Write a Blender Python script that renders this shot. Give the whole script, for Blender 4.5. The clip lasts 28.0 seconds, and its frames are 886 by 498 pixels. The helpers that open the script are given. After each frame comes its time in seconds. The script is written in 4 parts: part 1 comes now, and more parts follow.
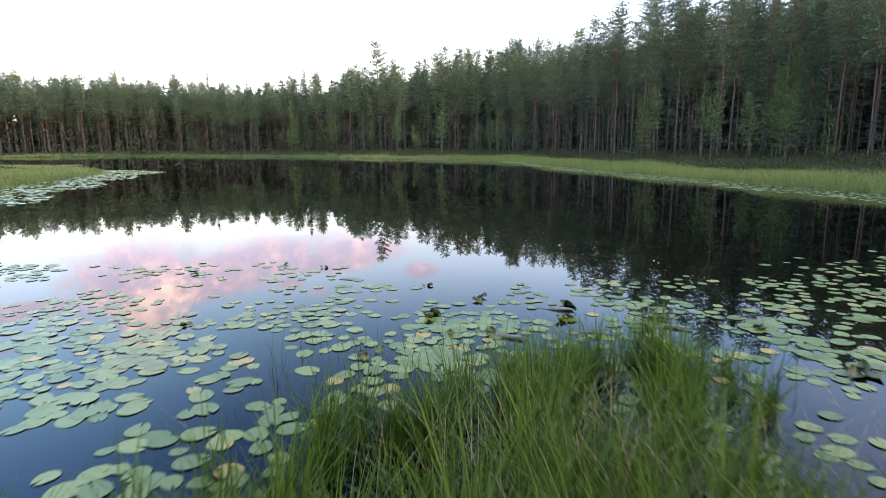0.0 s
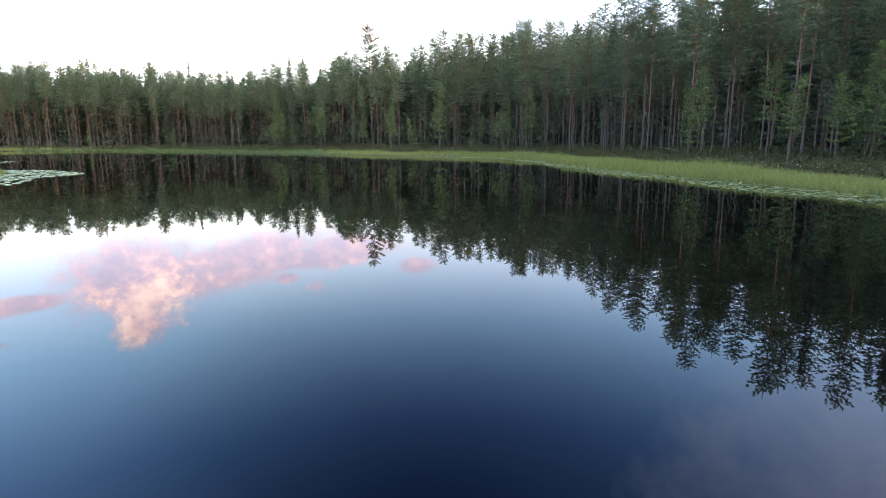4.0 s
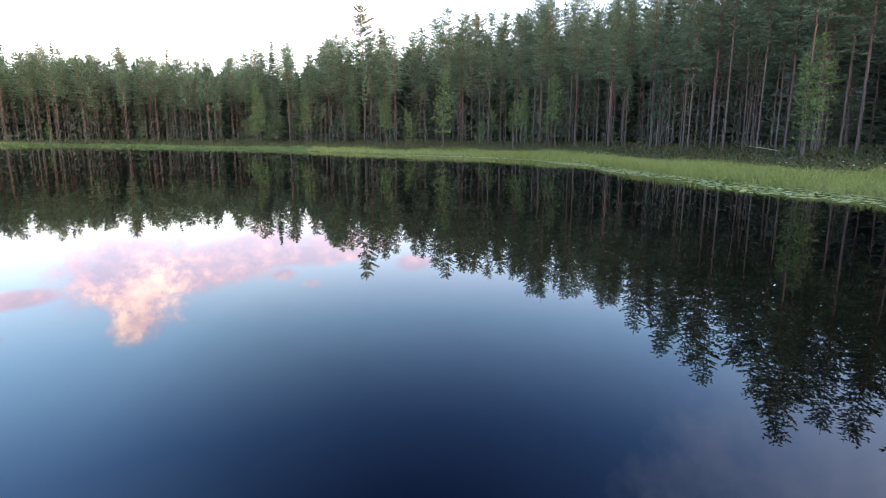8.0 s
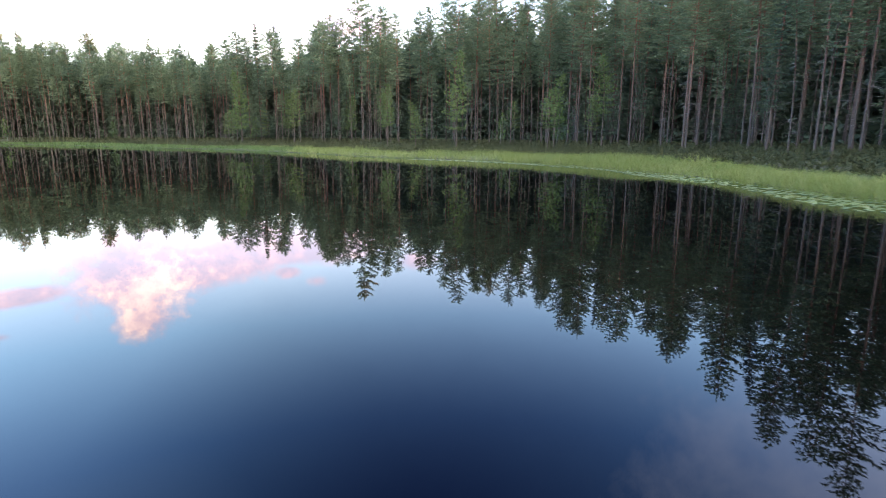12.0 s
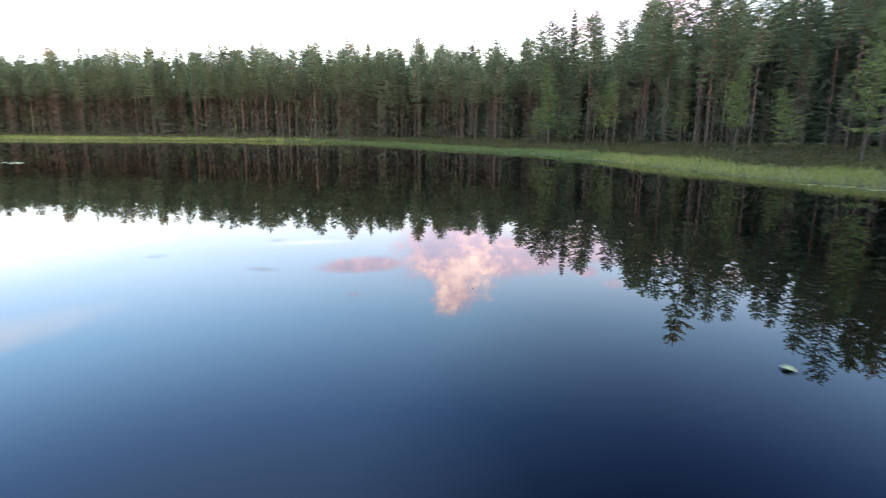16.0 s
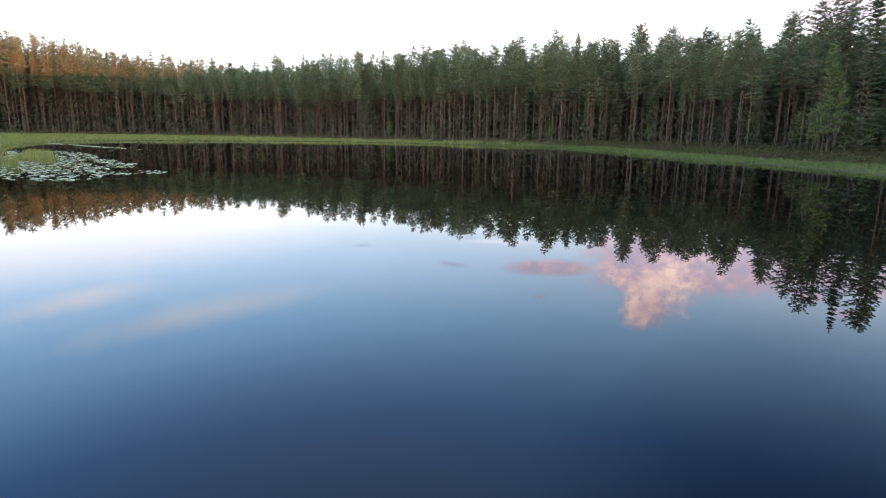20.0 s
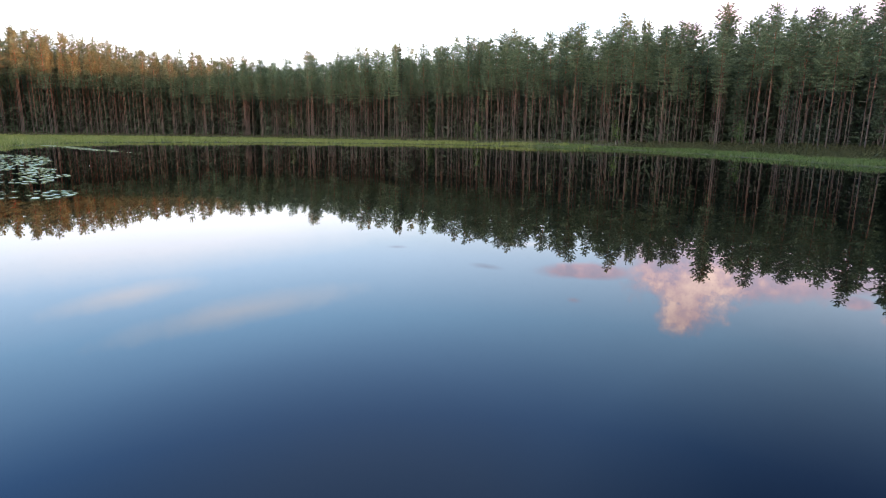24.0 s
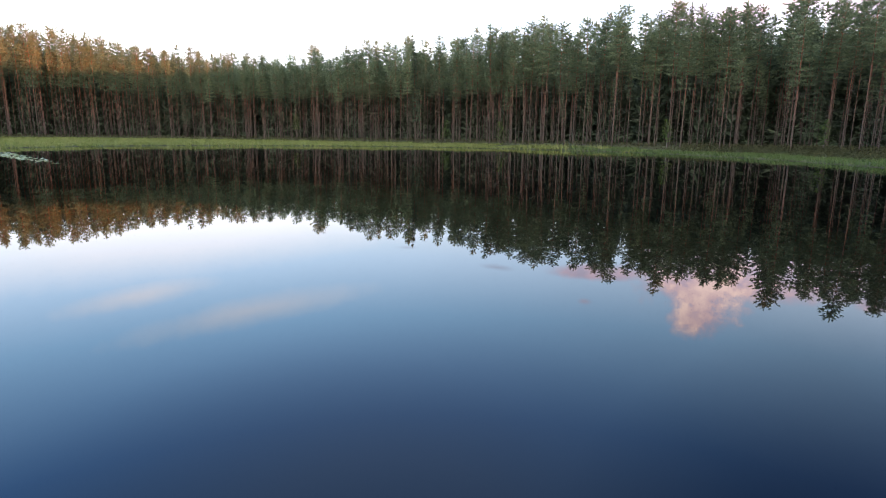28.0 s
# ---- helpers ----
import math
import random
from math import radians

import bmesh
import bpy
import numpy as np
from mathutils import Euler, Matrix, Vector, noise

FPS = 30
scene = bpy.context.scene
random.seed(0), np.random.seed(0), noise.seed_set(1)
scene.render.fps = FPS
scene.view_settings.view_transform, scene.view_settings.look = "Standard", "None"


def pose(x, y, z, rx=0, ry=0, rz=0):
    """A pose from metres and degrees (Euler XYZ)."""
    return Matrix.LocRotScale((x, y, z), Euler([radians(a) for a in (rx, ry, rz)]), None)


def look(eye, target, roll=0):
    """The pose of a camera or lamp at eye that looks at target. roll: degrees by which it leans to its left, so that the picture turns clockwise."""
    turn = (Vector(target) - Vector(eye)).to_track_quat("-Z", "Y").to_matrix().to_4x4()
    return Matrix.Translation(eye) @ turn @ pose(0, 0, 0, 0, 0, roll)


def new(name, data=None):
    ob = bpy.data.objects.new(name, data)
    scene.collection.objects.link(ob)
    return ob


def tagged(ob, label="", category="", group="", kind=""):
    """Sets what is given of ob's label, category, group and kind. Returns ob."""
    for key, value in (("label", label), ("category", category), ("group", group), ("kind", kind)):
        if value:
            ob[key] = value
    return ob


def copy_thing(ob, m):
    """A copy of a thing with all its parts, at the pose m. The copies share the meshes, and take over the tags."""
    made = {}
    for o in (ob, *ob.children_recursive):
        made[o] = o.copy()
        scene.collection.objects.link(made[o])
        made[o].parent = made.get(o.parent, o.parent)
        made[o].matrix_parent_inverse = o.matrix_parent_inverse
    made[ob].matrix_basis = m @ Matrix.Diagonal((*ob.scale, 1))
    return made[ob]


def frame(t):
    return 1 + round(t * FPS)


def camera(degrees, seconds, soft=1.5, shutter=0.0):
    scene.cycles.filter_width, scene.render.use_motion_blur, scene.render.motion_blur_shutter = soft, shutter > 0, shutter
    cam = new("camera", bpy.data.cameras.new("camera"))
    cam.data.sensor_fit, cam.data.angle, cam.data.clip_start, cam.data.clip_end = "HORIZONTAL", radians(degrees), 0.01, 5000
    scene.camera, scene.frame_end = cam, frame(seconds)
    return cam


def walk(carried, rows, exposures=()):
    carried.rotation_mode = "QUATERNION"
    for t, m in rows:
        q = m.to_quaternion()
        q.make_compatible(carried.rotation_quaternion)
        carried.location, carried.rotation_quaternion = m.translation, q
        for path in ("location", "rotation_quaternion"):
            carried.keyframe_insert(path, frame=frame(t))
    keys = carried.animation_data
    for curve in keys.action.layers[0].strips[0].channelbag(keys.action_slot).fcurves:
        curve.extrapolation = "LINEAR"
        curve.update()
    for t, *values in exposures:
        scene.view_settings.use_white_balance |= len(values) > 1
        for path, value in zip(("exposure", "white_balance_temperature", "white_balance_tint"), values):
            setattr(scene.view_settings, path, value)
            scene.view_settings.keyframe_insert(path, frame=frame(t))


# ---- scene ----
cam = camera(76.1, 28.0, soft=0.8, shutter=0.6)
# seconds, x, y, z, yaw, pitch, roll
PATH = (
    (0.0, -0.00, -0.00, 1.70, -0.00, -10.36, 0.49),
    (0.5, -0.04, 0.81, 1.68, -0.12, -10.41, 0.43),
    (1.0, -0.09, 1.83, 1.69, -0.21, -10.47, 0.35),
    (1.5, -0.13, 2.96, 1.71, -0.25, -10.55, 0.31),
    (2.0, -0.18, 4.19, 1.74, -0.30, -10.63, 0.35),
    (2.5, -0.26, 5.35, 1.75, -0.34, -10.69, 0.33),
    (3.0, -0.33, 6.56, 1.74, -0.40, -10.74, 0.33),
    (3.5, -0.37, 7.93, 1.72, -0.42, -10.80, 0.29),
    (5.5, -0.68, 13.80, 1.62, -0.54, -11.00, 0.14),
    (6.0, -0.74, 15.33, 1.61, -0.59, -11.04, 0.06),
    (6.5, -0.82, 16.89, 1.59, -0.62, -11.07, 0.03),
    (7.0, -0.90, 18.43, 1.58, -0.65, -11.09, -0.02),
    (7.5, -0.98, 19.98, 1.56, -0.66, -11.12, -0.05),
    (8.0, -1.08, 21.54, 1.53, -0.66, -11.13, -0.12),
    (8.5, -1.17, 23.14, 1.50, -0.67, -11.14, -0.11),
    (9.0, -1.24, 24.73, 1.47, -0.70, -11.16, -0.09),
    (9.5, -1.30, 26.31, 1.46, -0.69, -11.20, -0.09),
    (10.0, -1.38, 27.92, 1.45, -0.72, -11.22, -0.09),
    (10.5, -1.44, 29.52, 1.44, -0.73, -11.22, -0.15),
    (11.0, -1.50, 31.10, 1.45, -0.73, -11.24, -0.23),
    (11.5, -1.59, 32.69, 1.47, -0.77, -11.29, -0.21),
    (13.5, -2.44, 39.54, 1.69, 8.09, -11.55, -0.09),
    (14.0, -2.72, 41.14, 1.72, 12.92, -11.60, -0.12),
    (14.5, -3.12, 42.57, 1.74, 17.90, -11.55, -0.29),
    (15.0, -3.58, 43.88, 1.74, 22.12, -11.54, -0.35),
    (15.5, -4.10, 45.13, 1.74, 26.24, -11.53, -0.53),
    (16.0, -4.71, 46.35, 1.75, 30.13, -11.55, -0.55),
    (16.5, -5.46, 47.50, 1.76, 34.79, -11.56, -0.61),
    (17.0, -6.27, 48.55, 1.77, 37.95, -11.57, -0.69),
    (17.5, -7.13, 49.57, 1.79, 39.39, -11.56, -0.74),
    (18.0, -8.04, 50.58, 1.82, 40.46, -11.58, -0.71),
    (18.5, -9.01, 51.53, 1.86, 42.06, -11.59, -0.71),
    (19.0, -10.07, 52.50, 1.90, 44.56, -11.59, -0.75),
    (19.5, -11.21, 53.48, 1.89, 47.55, -11.59, -0.82),
    (20.0, -12.38, 54.41, 1.85, 49.44, -11.57, -0.81),
    (20.5, -13.62, 55.24, 1.78, 50.54, -11.55, -0.85),
    (21.0, -14.87, 56.09, 1.71, 51.25, -11.49, -0.83),
    (21.5, -16.12, 56.84, 1.65, 51.72, -11.48, -0.79),
    (23.5, -21.08, 59.58, 1.59, 52.73, -11.44, -0.68),
    (24.0, -22.30, 60.24, 1.59, 52.88, -11.43, -0.68),
    (24.5, -23.54, 60.88, 1.61, 53.00, -11.43, -0.65),
    (25.0, -24.78, 61.54, 1.63, 53.12, -11.43, -0.64),
    (25.5, -26.03, 62.21, 1.66, 53.25, -11.45, -0.64),
    (26.0, -27.26, 62.91, 1.69, 53.39, -11.44, -0.61),
    (26.5, -28.45, 63.66, 1.71, 53.49, -11.43, -0.59),
    (27.0, -29.66, 64.44, 1.72, 53.63, -11.43, -0.57),
    (27.5, -30.87, 65.26, 1.73, 53.79, -11.39, -0.54),
    (28.0, -32.12, 66.07, 1.72, 53.94, -11.37, -0.56),
)
walk(cam, [(t, pose(x, y, z, 90 + p, r, w)) for t, x, y, z, w, p, r in PATH],
     [(0, 2.10), (3, 2.17), (8, 2.42), (11.5, 2.62), (14, 2.66), (16, 2.15), (17, 1.98), (20, 1.7), (24, 1.67), (28, 1.66)])

# ---- world and sun: clear sky, the sun just above the woods on the eastern shore ----
SUN_AZ, SUN_EL = -76.0, 0.7        # degrees anticlockwise from +y, degrees up


def calc(tree, op, a, b=None, c=None, clamp=False):
    n = tree.nodes.new("ShaderNodeMath")
    n.operation, n.use_clamp = op, clamp
    for i, v in enumerate((a, b, c)):
        if v is None:
            continue
        if isinstance(v, (int, float)):
            n.inputs[i].default_value = v
        else:
            tree.links.new(v, n.inputs[i])
    return n.outputs[0]


def blend(tree, fac, a, b, mode="MIX"):
    n = tree.nodes.new("ShaderNodeMix")
    n.data_type, n.blend_type = "RGBA", mode
    for sock, v in ((n.inputs[0], fac), (n.inputs[6], a), (n.inputs[7], b)):
        if isinstance(v, (int, float)):
            sock.default_value = v
        elif isinstance(v, tuple):
            sock.default_value = (*v, 1.0)
        else:
            tree.links.new(v, sock)
    return n.outputs[2]


def ramp(tree, fac, stops):
    n = tree.nodes.new("ShaderNodeValToRGB")
    while len(n.color_ramp.elements) < len(stops):
        n.color_ramp.elements.new(0.5)
    for e, (p, c) in zip(n.color_ramp.elements, stops):
        e.position, e.color = p, (*c, 1.0)
    tree.links.new(fac, n.inputs[0])
    return n.outputs[0]


def noise_tex(tree, vec, scale, detail=4.0, rough=0.55):
    n = tree.nodes.new("ShaderNodeTexNoise")
    n.inputs["Scale"].default_value, n.inputs["Detail"].default_value = scale, detail
    n.inputs["Roughness"].default_value = rough
    if vec is not None:
        tree.links.new(vec, n.inputs["Vector"])
    return n.outputs["Fac"]


world = bpy.data.worlds.new("world")
scene.world = world
world.use_nodes = True
wt = world.node_tree
wt.nodes.clear()
sky = wt.nodes.new("ShaderNodeTexSky")
sky.sky_type, sky.sun_disc = "NISHITA", False
sky.sun_elevation, sky.sun_rotation = radians(SUN_EL), radians(-SUN_AZ)
sky.air_density, sky.dust_density, sky.ozone_density = 1.0, 1.0, 2.0
SKY_GAIN = 0.15
coord = wt.nodes.new("ShaderNodeTexCoord").outputs["Generated"]
sep = wt.nodes.new("ShaderNodeSeparateXYZ")
wt.links.new(coord, sep.inputs[0])
sx, sy, sz = sep.outputs
# azimuth (degrees, to the left of +y) and elevation of each direction of the sky
azim = calc(wt, "MULTIPLY", calc(wt, "ARCTAN2", calc(wt, "MULTIPLY", sx, -1.0), sy), 57.2958)
elev = calc(wt, "MULTIPLY", calc(wt, "ARCSINE", sz), 57.2958)
soft_noise = noise_tex(wt, coord, 12.0, 7.0, 0.65)
fine_noise = noise_tex(wt, coord, 30.0, 7.0, 0.62)
ripple = calc(wt, "ADD", calc(wt, "MULTIPLY_ADD", soft_noise, 1.3, -0.65), calc(wt, "MULTIPLY_ADD", fine_noise, 1.0, -0.5))


def bank(az, el, wide, high, tilt, ragged=1.0, firm=2.2):
    """A soft patch of cloud: 1 in its middle, 0 outside, its rim ragged."""
    u, v = calc(wt, "SUBTRACT", azim, az), calc(wt, "SUBTRACT", elev, el)
    c, s = math.cos(radians(tilt)), math.sin(radians(tilt))
    p = calc(wt, "DIVIDE", calc(wt, "MULTIPLY_ADD", u, c, calc(wt, "MULTIPLY", v, s)), wide)
    q = calc(wt, "DIVIDE", calc(wt, "MULTIPLY_ADD", v, c, calc(wt, "MULTIPLY", u, -s)), high)
    r = calc(wt, "SQRT", calc(wt, "MULTIPLY_ADD", p, p, calc(wt, "MULTIPLY", q, q)))
    r = calc(wt, "MULTIPLY_ADD", ripple, -ragged, r)
    return calc(wt, "MULTIPLY_ADD", r, -firm, firm, clamp=True)


def union(items):
    out = items[0]
    for i in items[1:]:
        out = calc(wt, "MAXIMUM", out, i)
    return out


# the pink bank over the far shore, its streaks, and thin veils in the west
puff = calc(wt, "MAXIMUM", bank(28.0, 13.9, 5.6, 2.6, 8, 1.3, 1.6), bank(28.8, 16.3, 2.9, 2.1, 20, 1.1, 1.6))
body = union([bank(29.0, 11.9, 6.6, 4.8, 0, 1.0, 2.2), bank(14.0, 11.4, 9.0, 1.5, 2, 0.5, 2.4), bank(20.5, 11.6, 12.0, 2.7, 13, 0.75, 2.4), bank(9.5, 10.5, 5.8, 1.7, 3, 0.6, 2.4), bank(2.3, 12.5, 2.3, 1.0, 0, 0.6, 2.4),
              bank(38.2, 13.1, 5.8, 0.95, 2, 0.45, 2.2), bank(12.7, 14.2, 1.2, 0.6, 0, 0.5, 1.0), bank(15.4, 13.2, 1.6, 0.75, 0, 0.6), bank(39.2, 16.0, 0.9, 0.35, 0, 0.4, 0.9)])
pink = calc(wt, "MAXIMUM", puff, body)
grey = union([bank(48.2, 13.1, 2.0, 0.35, -6, 0.4, 1.0), bank(57.5, 11.2, 1.2, 0.22, 0, 0.3, 0.8), bank(46.6, 10.4, 1.0, 0.25, 0, 0.3, 0.8)])
veil = union([bank(73.0, 16.8, 14.0, 1.6, 7, 0.45, 0.9), bank(83.0, 14.4, 7.5, 1.2, 6, 0.45, 1.1), bank(43.5, 10.7, 5.0, 0.3, 0, 0.3, 0.8), bank(79.0, 9.2, 27.0, 4.2, 3, 0.22, 1.5)])
lit = calc(wt, "MULTIPLY_ADD", fine_noise, 1.1, calc(wt, "MULTIPLY_ADD", puff, 0.30, -0.18))
glow = ramp(wt, lit, [(0.28, (2.9, 2.55, 3.3)), (0.44, (3.8, 2.85, 3.45)), (0.60, (5.2, 3.6, 3.65)), (0.80, (7.0, 5.0, 4.4))])
# pale, hazy light above the tree line passing into deep blue overhead, warmer towards the sunset
height = calc(wt, "DIVIDE", elev, 90.0, clamp=True)
clear = ramp(wt, height, [(0.0, (4.4, 4.2, 4.2)), (0.085, (4.3, 4.3, 4.6)), (0.135, (3.1, 3.75, 5.0)), (0.20, (1.75, 2.85, 4.5)), (0.31, (0.62, 1.4, 3.3)), (0.42, (0.40, 1.0, 2.65)), (1.0, (1.1, 1.4, 2.0))])
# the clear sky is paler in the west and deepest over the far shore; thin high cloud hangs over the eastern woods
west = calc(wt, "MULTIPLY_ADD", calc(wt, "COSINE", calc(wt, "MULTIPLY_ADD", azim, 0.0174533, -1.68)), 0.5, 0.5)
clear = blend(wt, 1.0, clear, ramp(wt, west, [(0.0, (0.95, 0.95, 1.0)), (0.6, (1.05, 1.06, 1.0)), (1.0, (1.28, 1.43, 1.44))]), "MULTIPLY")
deep = bank(1.0, 42.0, 41.0, 30.0, 0, 0.05, 1.3)
clear = blend(wt, calc(wt, "MULTIPLY", deep, 0.9), clear, (0.085, 0.22, 0.97))
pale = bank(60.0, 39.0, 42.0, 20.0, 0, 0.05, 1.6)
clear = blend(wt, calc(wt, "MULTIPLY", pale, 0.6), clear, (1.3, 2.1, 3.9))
flank = bank(72.0, 31.0, 66.0, 21.0, 0, 0.05, 1.9)
clear = blend(wt, flank, clear, (1.42, 1.40, 1.36), "MULTIPLY")
high = bank(-56.0, 29.0, 38.0, 20.0, 10, 0.35, 1.4)
clear = blend(wt, calc(wt, "MULTIPLY", high, 0.8), clear, (3.0, 3.4, 4.9))
# the bright half of the sky, on the sun's side behind the near bank
sunward = calc(wt, "COSINE", calc(wt, "MULTIPLY_ADD", azim, 0.0174533, 2.28))
sunward = calc(wt, "MULTIPLY_ADD", sunward, 1.15, 0.0, clamp=True)
sunward = calc(wt, "MULTIPLY", sunward, calc(wt, "MULTIPLY_ADD", height, -1.15, 1.15, clamp=True))
clear = blend(wt, sunward, clear, (9.9, 9.2, 8.4))
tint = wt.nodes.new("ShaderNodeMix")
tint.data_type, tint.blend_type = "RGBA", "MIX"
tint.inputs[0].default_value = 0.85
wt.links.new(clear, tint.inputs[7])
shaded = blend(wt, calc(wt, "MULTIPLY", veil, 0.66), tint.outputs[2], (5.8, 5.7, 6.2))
shaded = blend(wt, calc(wt, "MULTIPLY", grey, 0.6), shaded, (2.2, 2.3, 3.0))
shaded = blend(wt, calc(wt, "MULTIPLY", pink, 0.92), shaded, glow)

wt.links.new(sky.outputs[0], tint.inputs[6])
back = wt.nodes.new("ShaderNodeBackground")
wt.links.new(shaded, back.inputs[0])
back.inputs[1].default_value = SKY_GAIN
wt.links.new(back.outputs[0], wt.nodes.new("ShaderNodeOutputWorld").inputs[0])

sun = new("sun", bpy.data.lights.new("sun", "SUN"))
sun.data.energy, sun.data.angle, sun.data.color = 3.2, radians(0.6), (1.0, 0.28, 0.10)
sun.matrix_world = look((0, 0, 0), (math.sin(radians(SUN_AZ)) * math.cos(radians(SUN_EL)), -math.cos(radians(SUN_AZ)) * math.cos(radians(SUN_EL)), -math.sin(radians(SUN_EL))))

# ---- materials ----


def material(name):
    m = bpy.data.materials.new(name)
    m.use_nodes = True
    t = m.node_tree
    return m, t, t.nodes["Principled BSDF"]


def bump(t, bsdf, height, strength, distance):
    b = t.nodes.new("ShaderNodeBump")
    b.inputs["Strength"].default_value, b.inputs["Distance"].default_value = strength, distance
    t.links.new(height, b.inputs["Height"])
    t.links.new(b.outputs[0], bsdf.inputs["Normal"])


def place(t, kind="Object"):
    return t.nodes.new("ShaderNodeTexCoord").outputs[kind]


def world_place(t):
    return t.nodes.new("ShaderNodeNewGeometry").outputs["Position"]


def leafy(name, dark, light, warm, rough=0.6, sheer=0.25):
    """Foliage: varies from tree to tree and from blade to blade; light comes through it."""
    m, t, b = material(name)
    per_tree = t.nodes.new("ShaderNodeObjectInfo").outputs["Random"]
    per_blade = t.nodes.new("ShaderNodeNewGeometry").outputs["Random Per Island"]
    patch = noise_tex(t, world_place(t), 0.35, 3.0)
    col = ramp(t, calc(t, "MULTIPLY_ADD", per_blade, 0.45, calc(t, "MULTIPLY_ADD", per_tree, 0.3, calc(t, "MULTIPLY", patch, 0.4))), [(0.2, dark), (0.75, light), (1.0, warm)])
    t.links.new(col, b.inputs["Base Color"])
    b.inputs["Roughness"].default_value = rough
    b.inputs["Specular IOR Level"].default_value = 0.25
    if sheer > 0:
        tr = t.nodes.new("ShaderNodeBsdfTranslucent")
        t.links.new(col, tr.inputs[0])
        mix = t.nodes.new("ShaderNodeMixShader")
        mix.inputs[0].default_value = sheer
        t.links.new(b.outputs[0], mix.inputs[1])
        t.links.new(tr.outputs[0], mix.inputs[2])
        t.links.new(mix.outputs[0], t.nodes["Material Output"].inputs[0])
    return m


pine_needles = leafy("pine_needles", (0.072, 0.104, 0.062), (0.205, 0.262, 0.146), (0.27, 0.305, 0.152), sheer=0.22)
spruce_needles = leafy("spruce_needles", (0.048, 0.070, 0.048), (0.126, 0.170, 0.104), (0.165, 0.195, 0.10), sheer=0.22)
young_needles = leafy("young_needles", (0.102, 0.150, 0.058), (0.185, 0.250, 0.088), (0.24, 0.28, 0.10), sheer=0.3)
birch_leaf = leafy("birch_leaf", (0.06, 0.12, 0.03), (0.13, 0.21, 0.05), (0.22, 0.22, 0.05))
sedge_blade = leafy("sedge_blade", (0.106, 0.148, 0.036), (0.208, 0.247, 0.068), (0.36, 0.33, 0.14), sheer=0.3)
tuft_blade = leafy("tuft_blade", (0.026, 0.052, 0.005), (0.112, 0.172, 0.013), (0.29, 0.26, 0.045), sheer=0.35)
heath_leaf = leafy("heath_leaf", (0.042, 0.050, 0.020), (0.085, 0.085, 0.034), (0.14, 0.10, 0.05))
# sedge darkened to stand for the shade along the north shore
shaded_sedge = leafy("shaded_sedge", (0.062, 0.112, 0.032), (0.11, 0.165, 0.050), (0.18, 0.20, 0.075), sheer=0.3)

bark, t, b = material("pine_bark")
pos = place(t)
sepz = t.nodes.new("ShaderNodeSeparateXYZ")
t.links.new(pos, sepz.inputs[0])
plates = noise_tex(t, pos, 9.0, 5.0, 0.7)
stain = noise_tex(t, pos, 1.1, 3.0)
up = calc(t, "MULTIPLY_ADD", sepz.outputs[2], 0.09, calc(t, "MULTIPLY_ADD", stain, 0.6, -0.55), clamp=True)
low = ramp(t, plates, [(0.3, (0.050, 0.039, 0.034)), (0.7, (0.125, 0.094, 0.080))])
high = ramp(t, plates, [(0.3, (0.165, 0.064, 0.036)), (0.7, (0.36, 0.15, 0.082))])
t.links.new(blend(t, up, low, high), b.inputs["Base Color"])
b.inputs["Roughness"].default_value = 0.9
bump(t, b, plates, 0.6, 0.03)

birch_bark, t, b = material("birch_bark")
marks = noise_tex(t, place(t), 7.0, 4.0)
t.links.new(ramp(t, marks, [(0.40, (0.05, 0.045, 0.04)), (0.50, (0.20, 0.19, 0.17)), (0.8, (0.36, 0.34, 0.31))]), b.inputs["Base Color"])
b.inputs["Roughness"].default_value = 0.8

dead_wood, t, b = material("dead_wood")
grain = noise_tex(t, place(t), 14.0, 5.0)
t.links.new(ramp(t, grain, [(0.3, (0.10, 0.085, 0.075)), (0.7, (0.30, 0.27, 0.24))]), b.inputs["Base Color"])
b.inputs["Roughness"].default_value = 0.9
bump(t, b, grain, 0.5, 0.02)

peat, t, b = material("peat_and_moss")
p1, p2 = noise_tex(t, world_place(t), 0.25, 4.0), noise_tex(t, world_place(t), 3.0, 5.0)
moss = ramp(t, p2, [(0.3, (0.045, 0.052, 0.018)), (0.6, (0.085, 0.095, 0.032)), (0.8, (0.11, 0.095, 0.04))])
litter = ramp(t, p2, [(0.3, (0.030, 0.027, 0.014)), (0.7, (0.075, 0.066, 0.033))])
t.links.new(blend(t, ramp(t, p1, [(0.3, (0, 0, 0)), (0.5, (1, 1, 1))]), litter, moss), b.inputs["Base Color"])
b.inputs["Roughness"].default_value = 0.95
bump(t, b, p2, 0.8, 0.08)

water_mat, t, b = material("dark_bog_water")
b.inputs["Base Color"].default_value = (0.0004, 0.0004, 0.0005, 1)
b.inputs["Roughness"].default_value = 0.0
b.inputs["IOR"].default_value = 1.333
w = noise_tex(t, world_place(t), 1.6, 2.0)
bump(t, b, w, 0.02, 0.02)

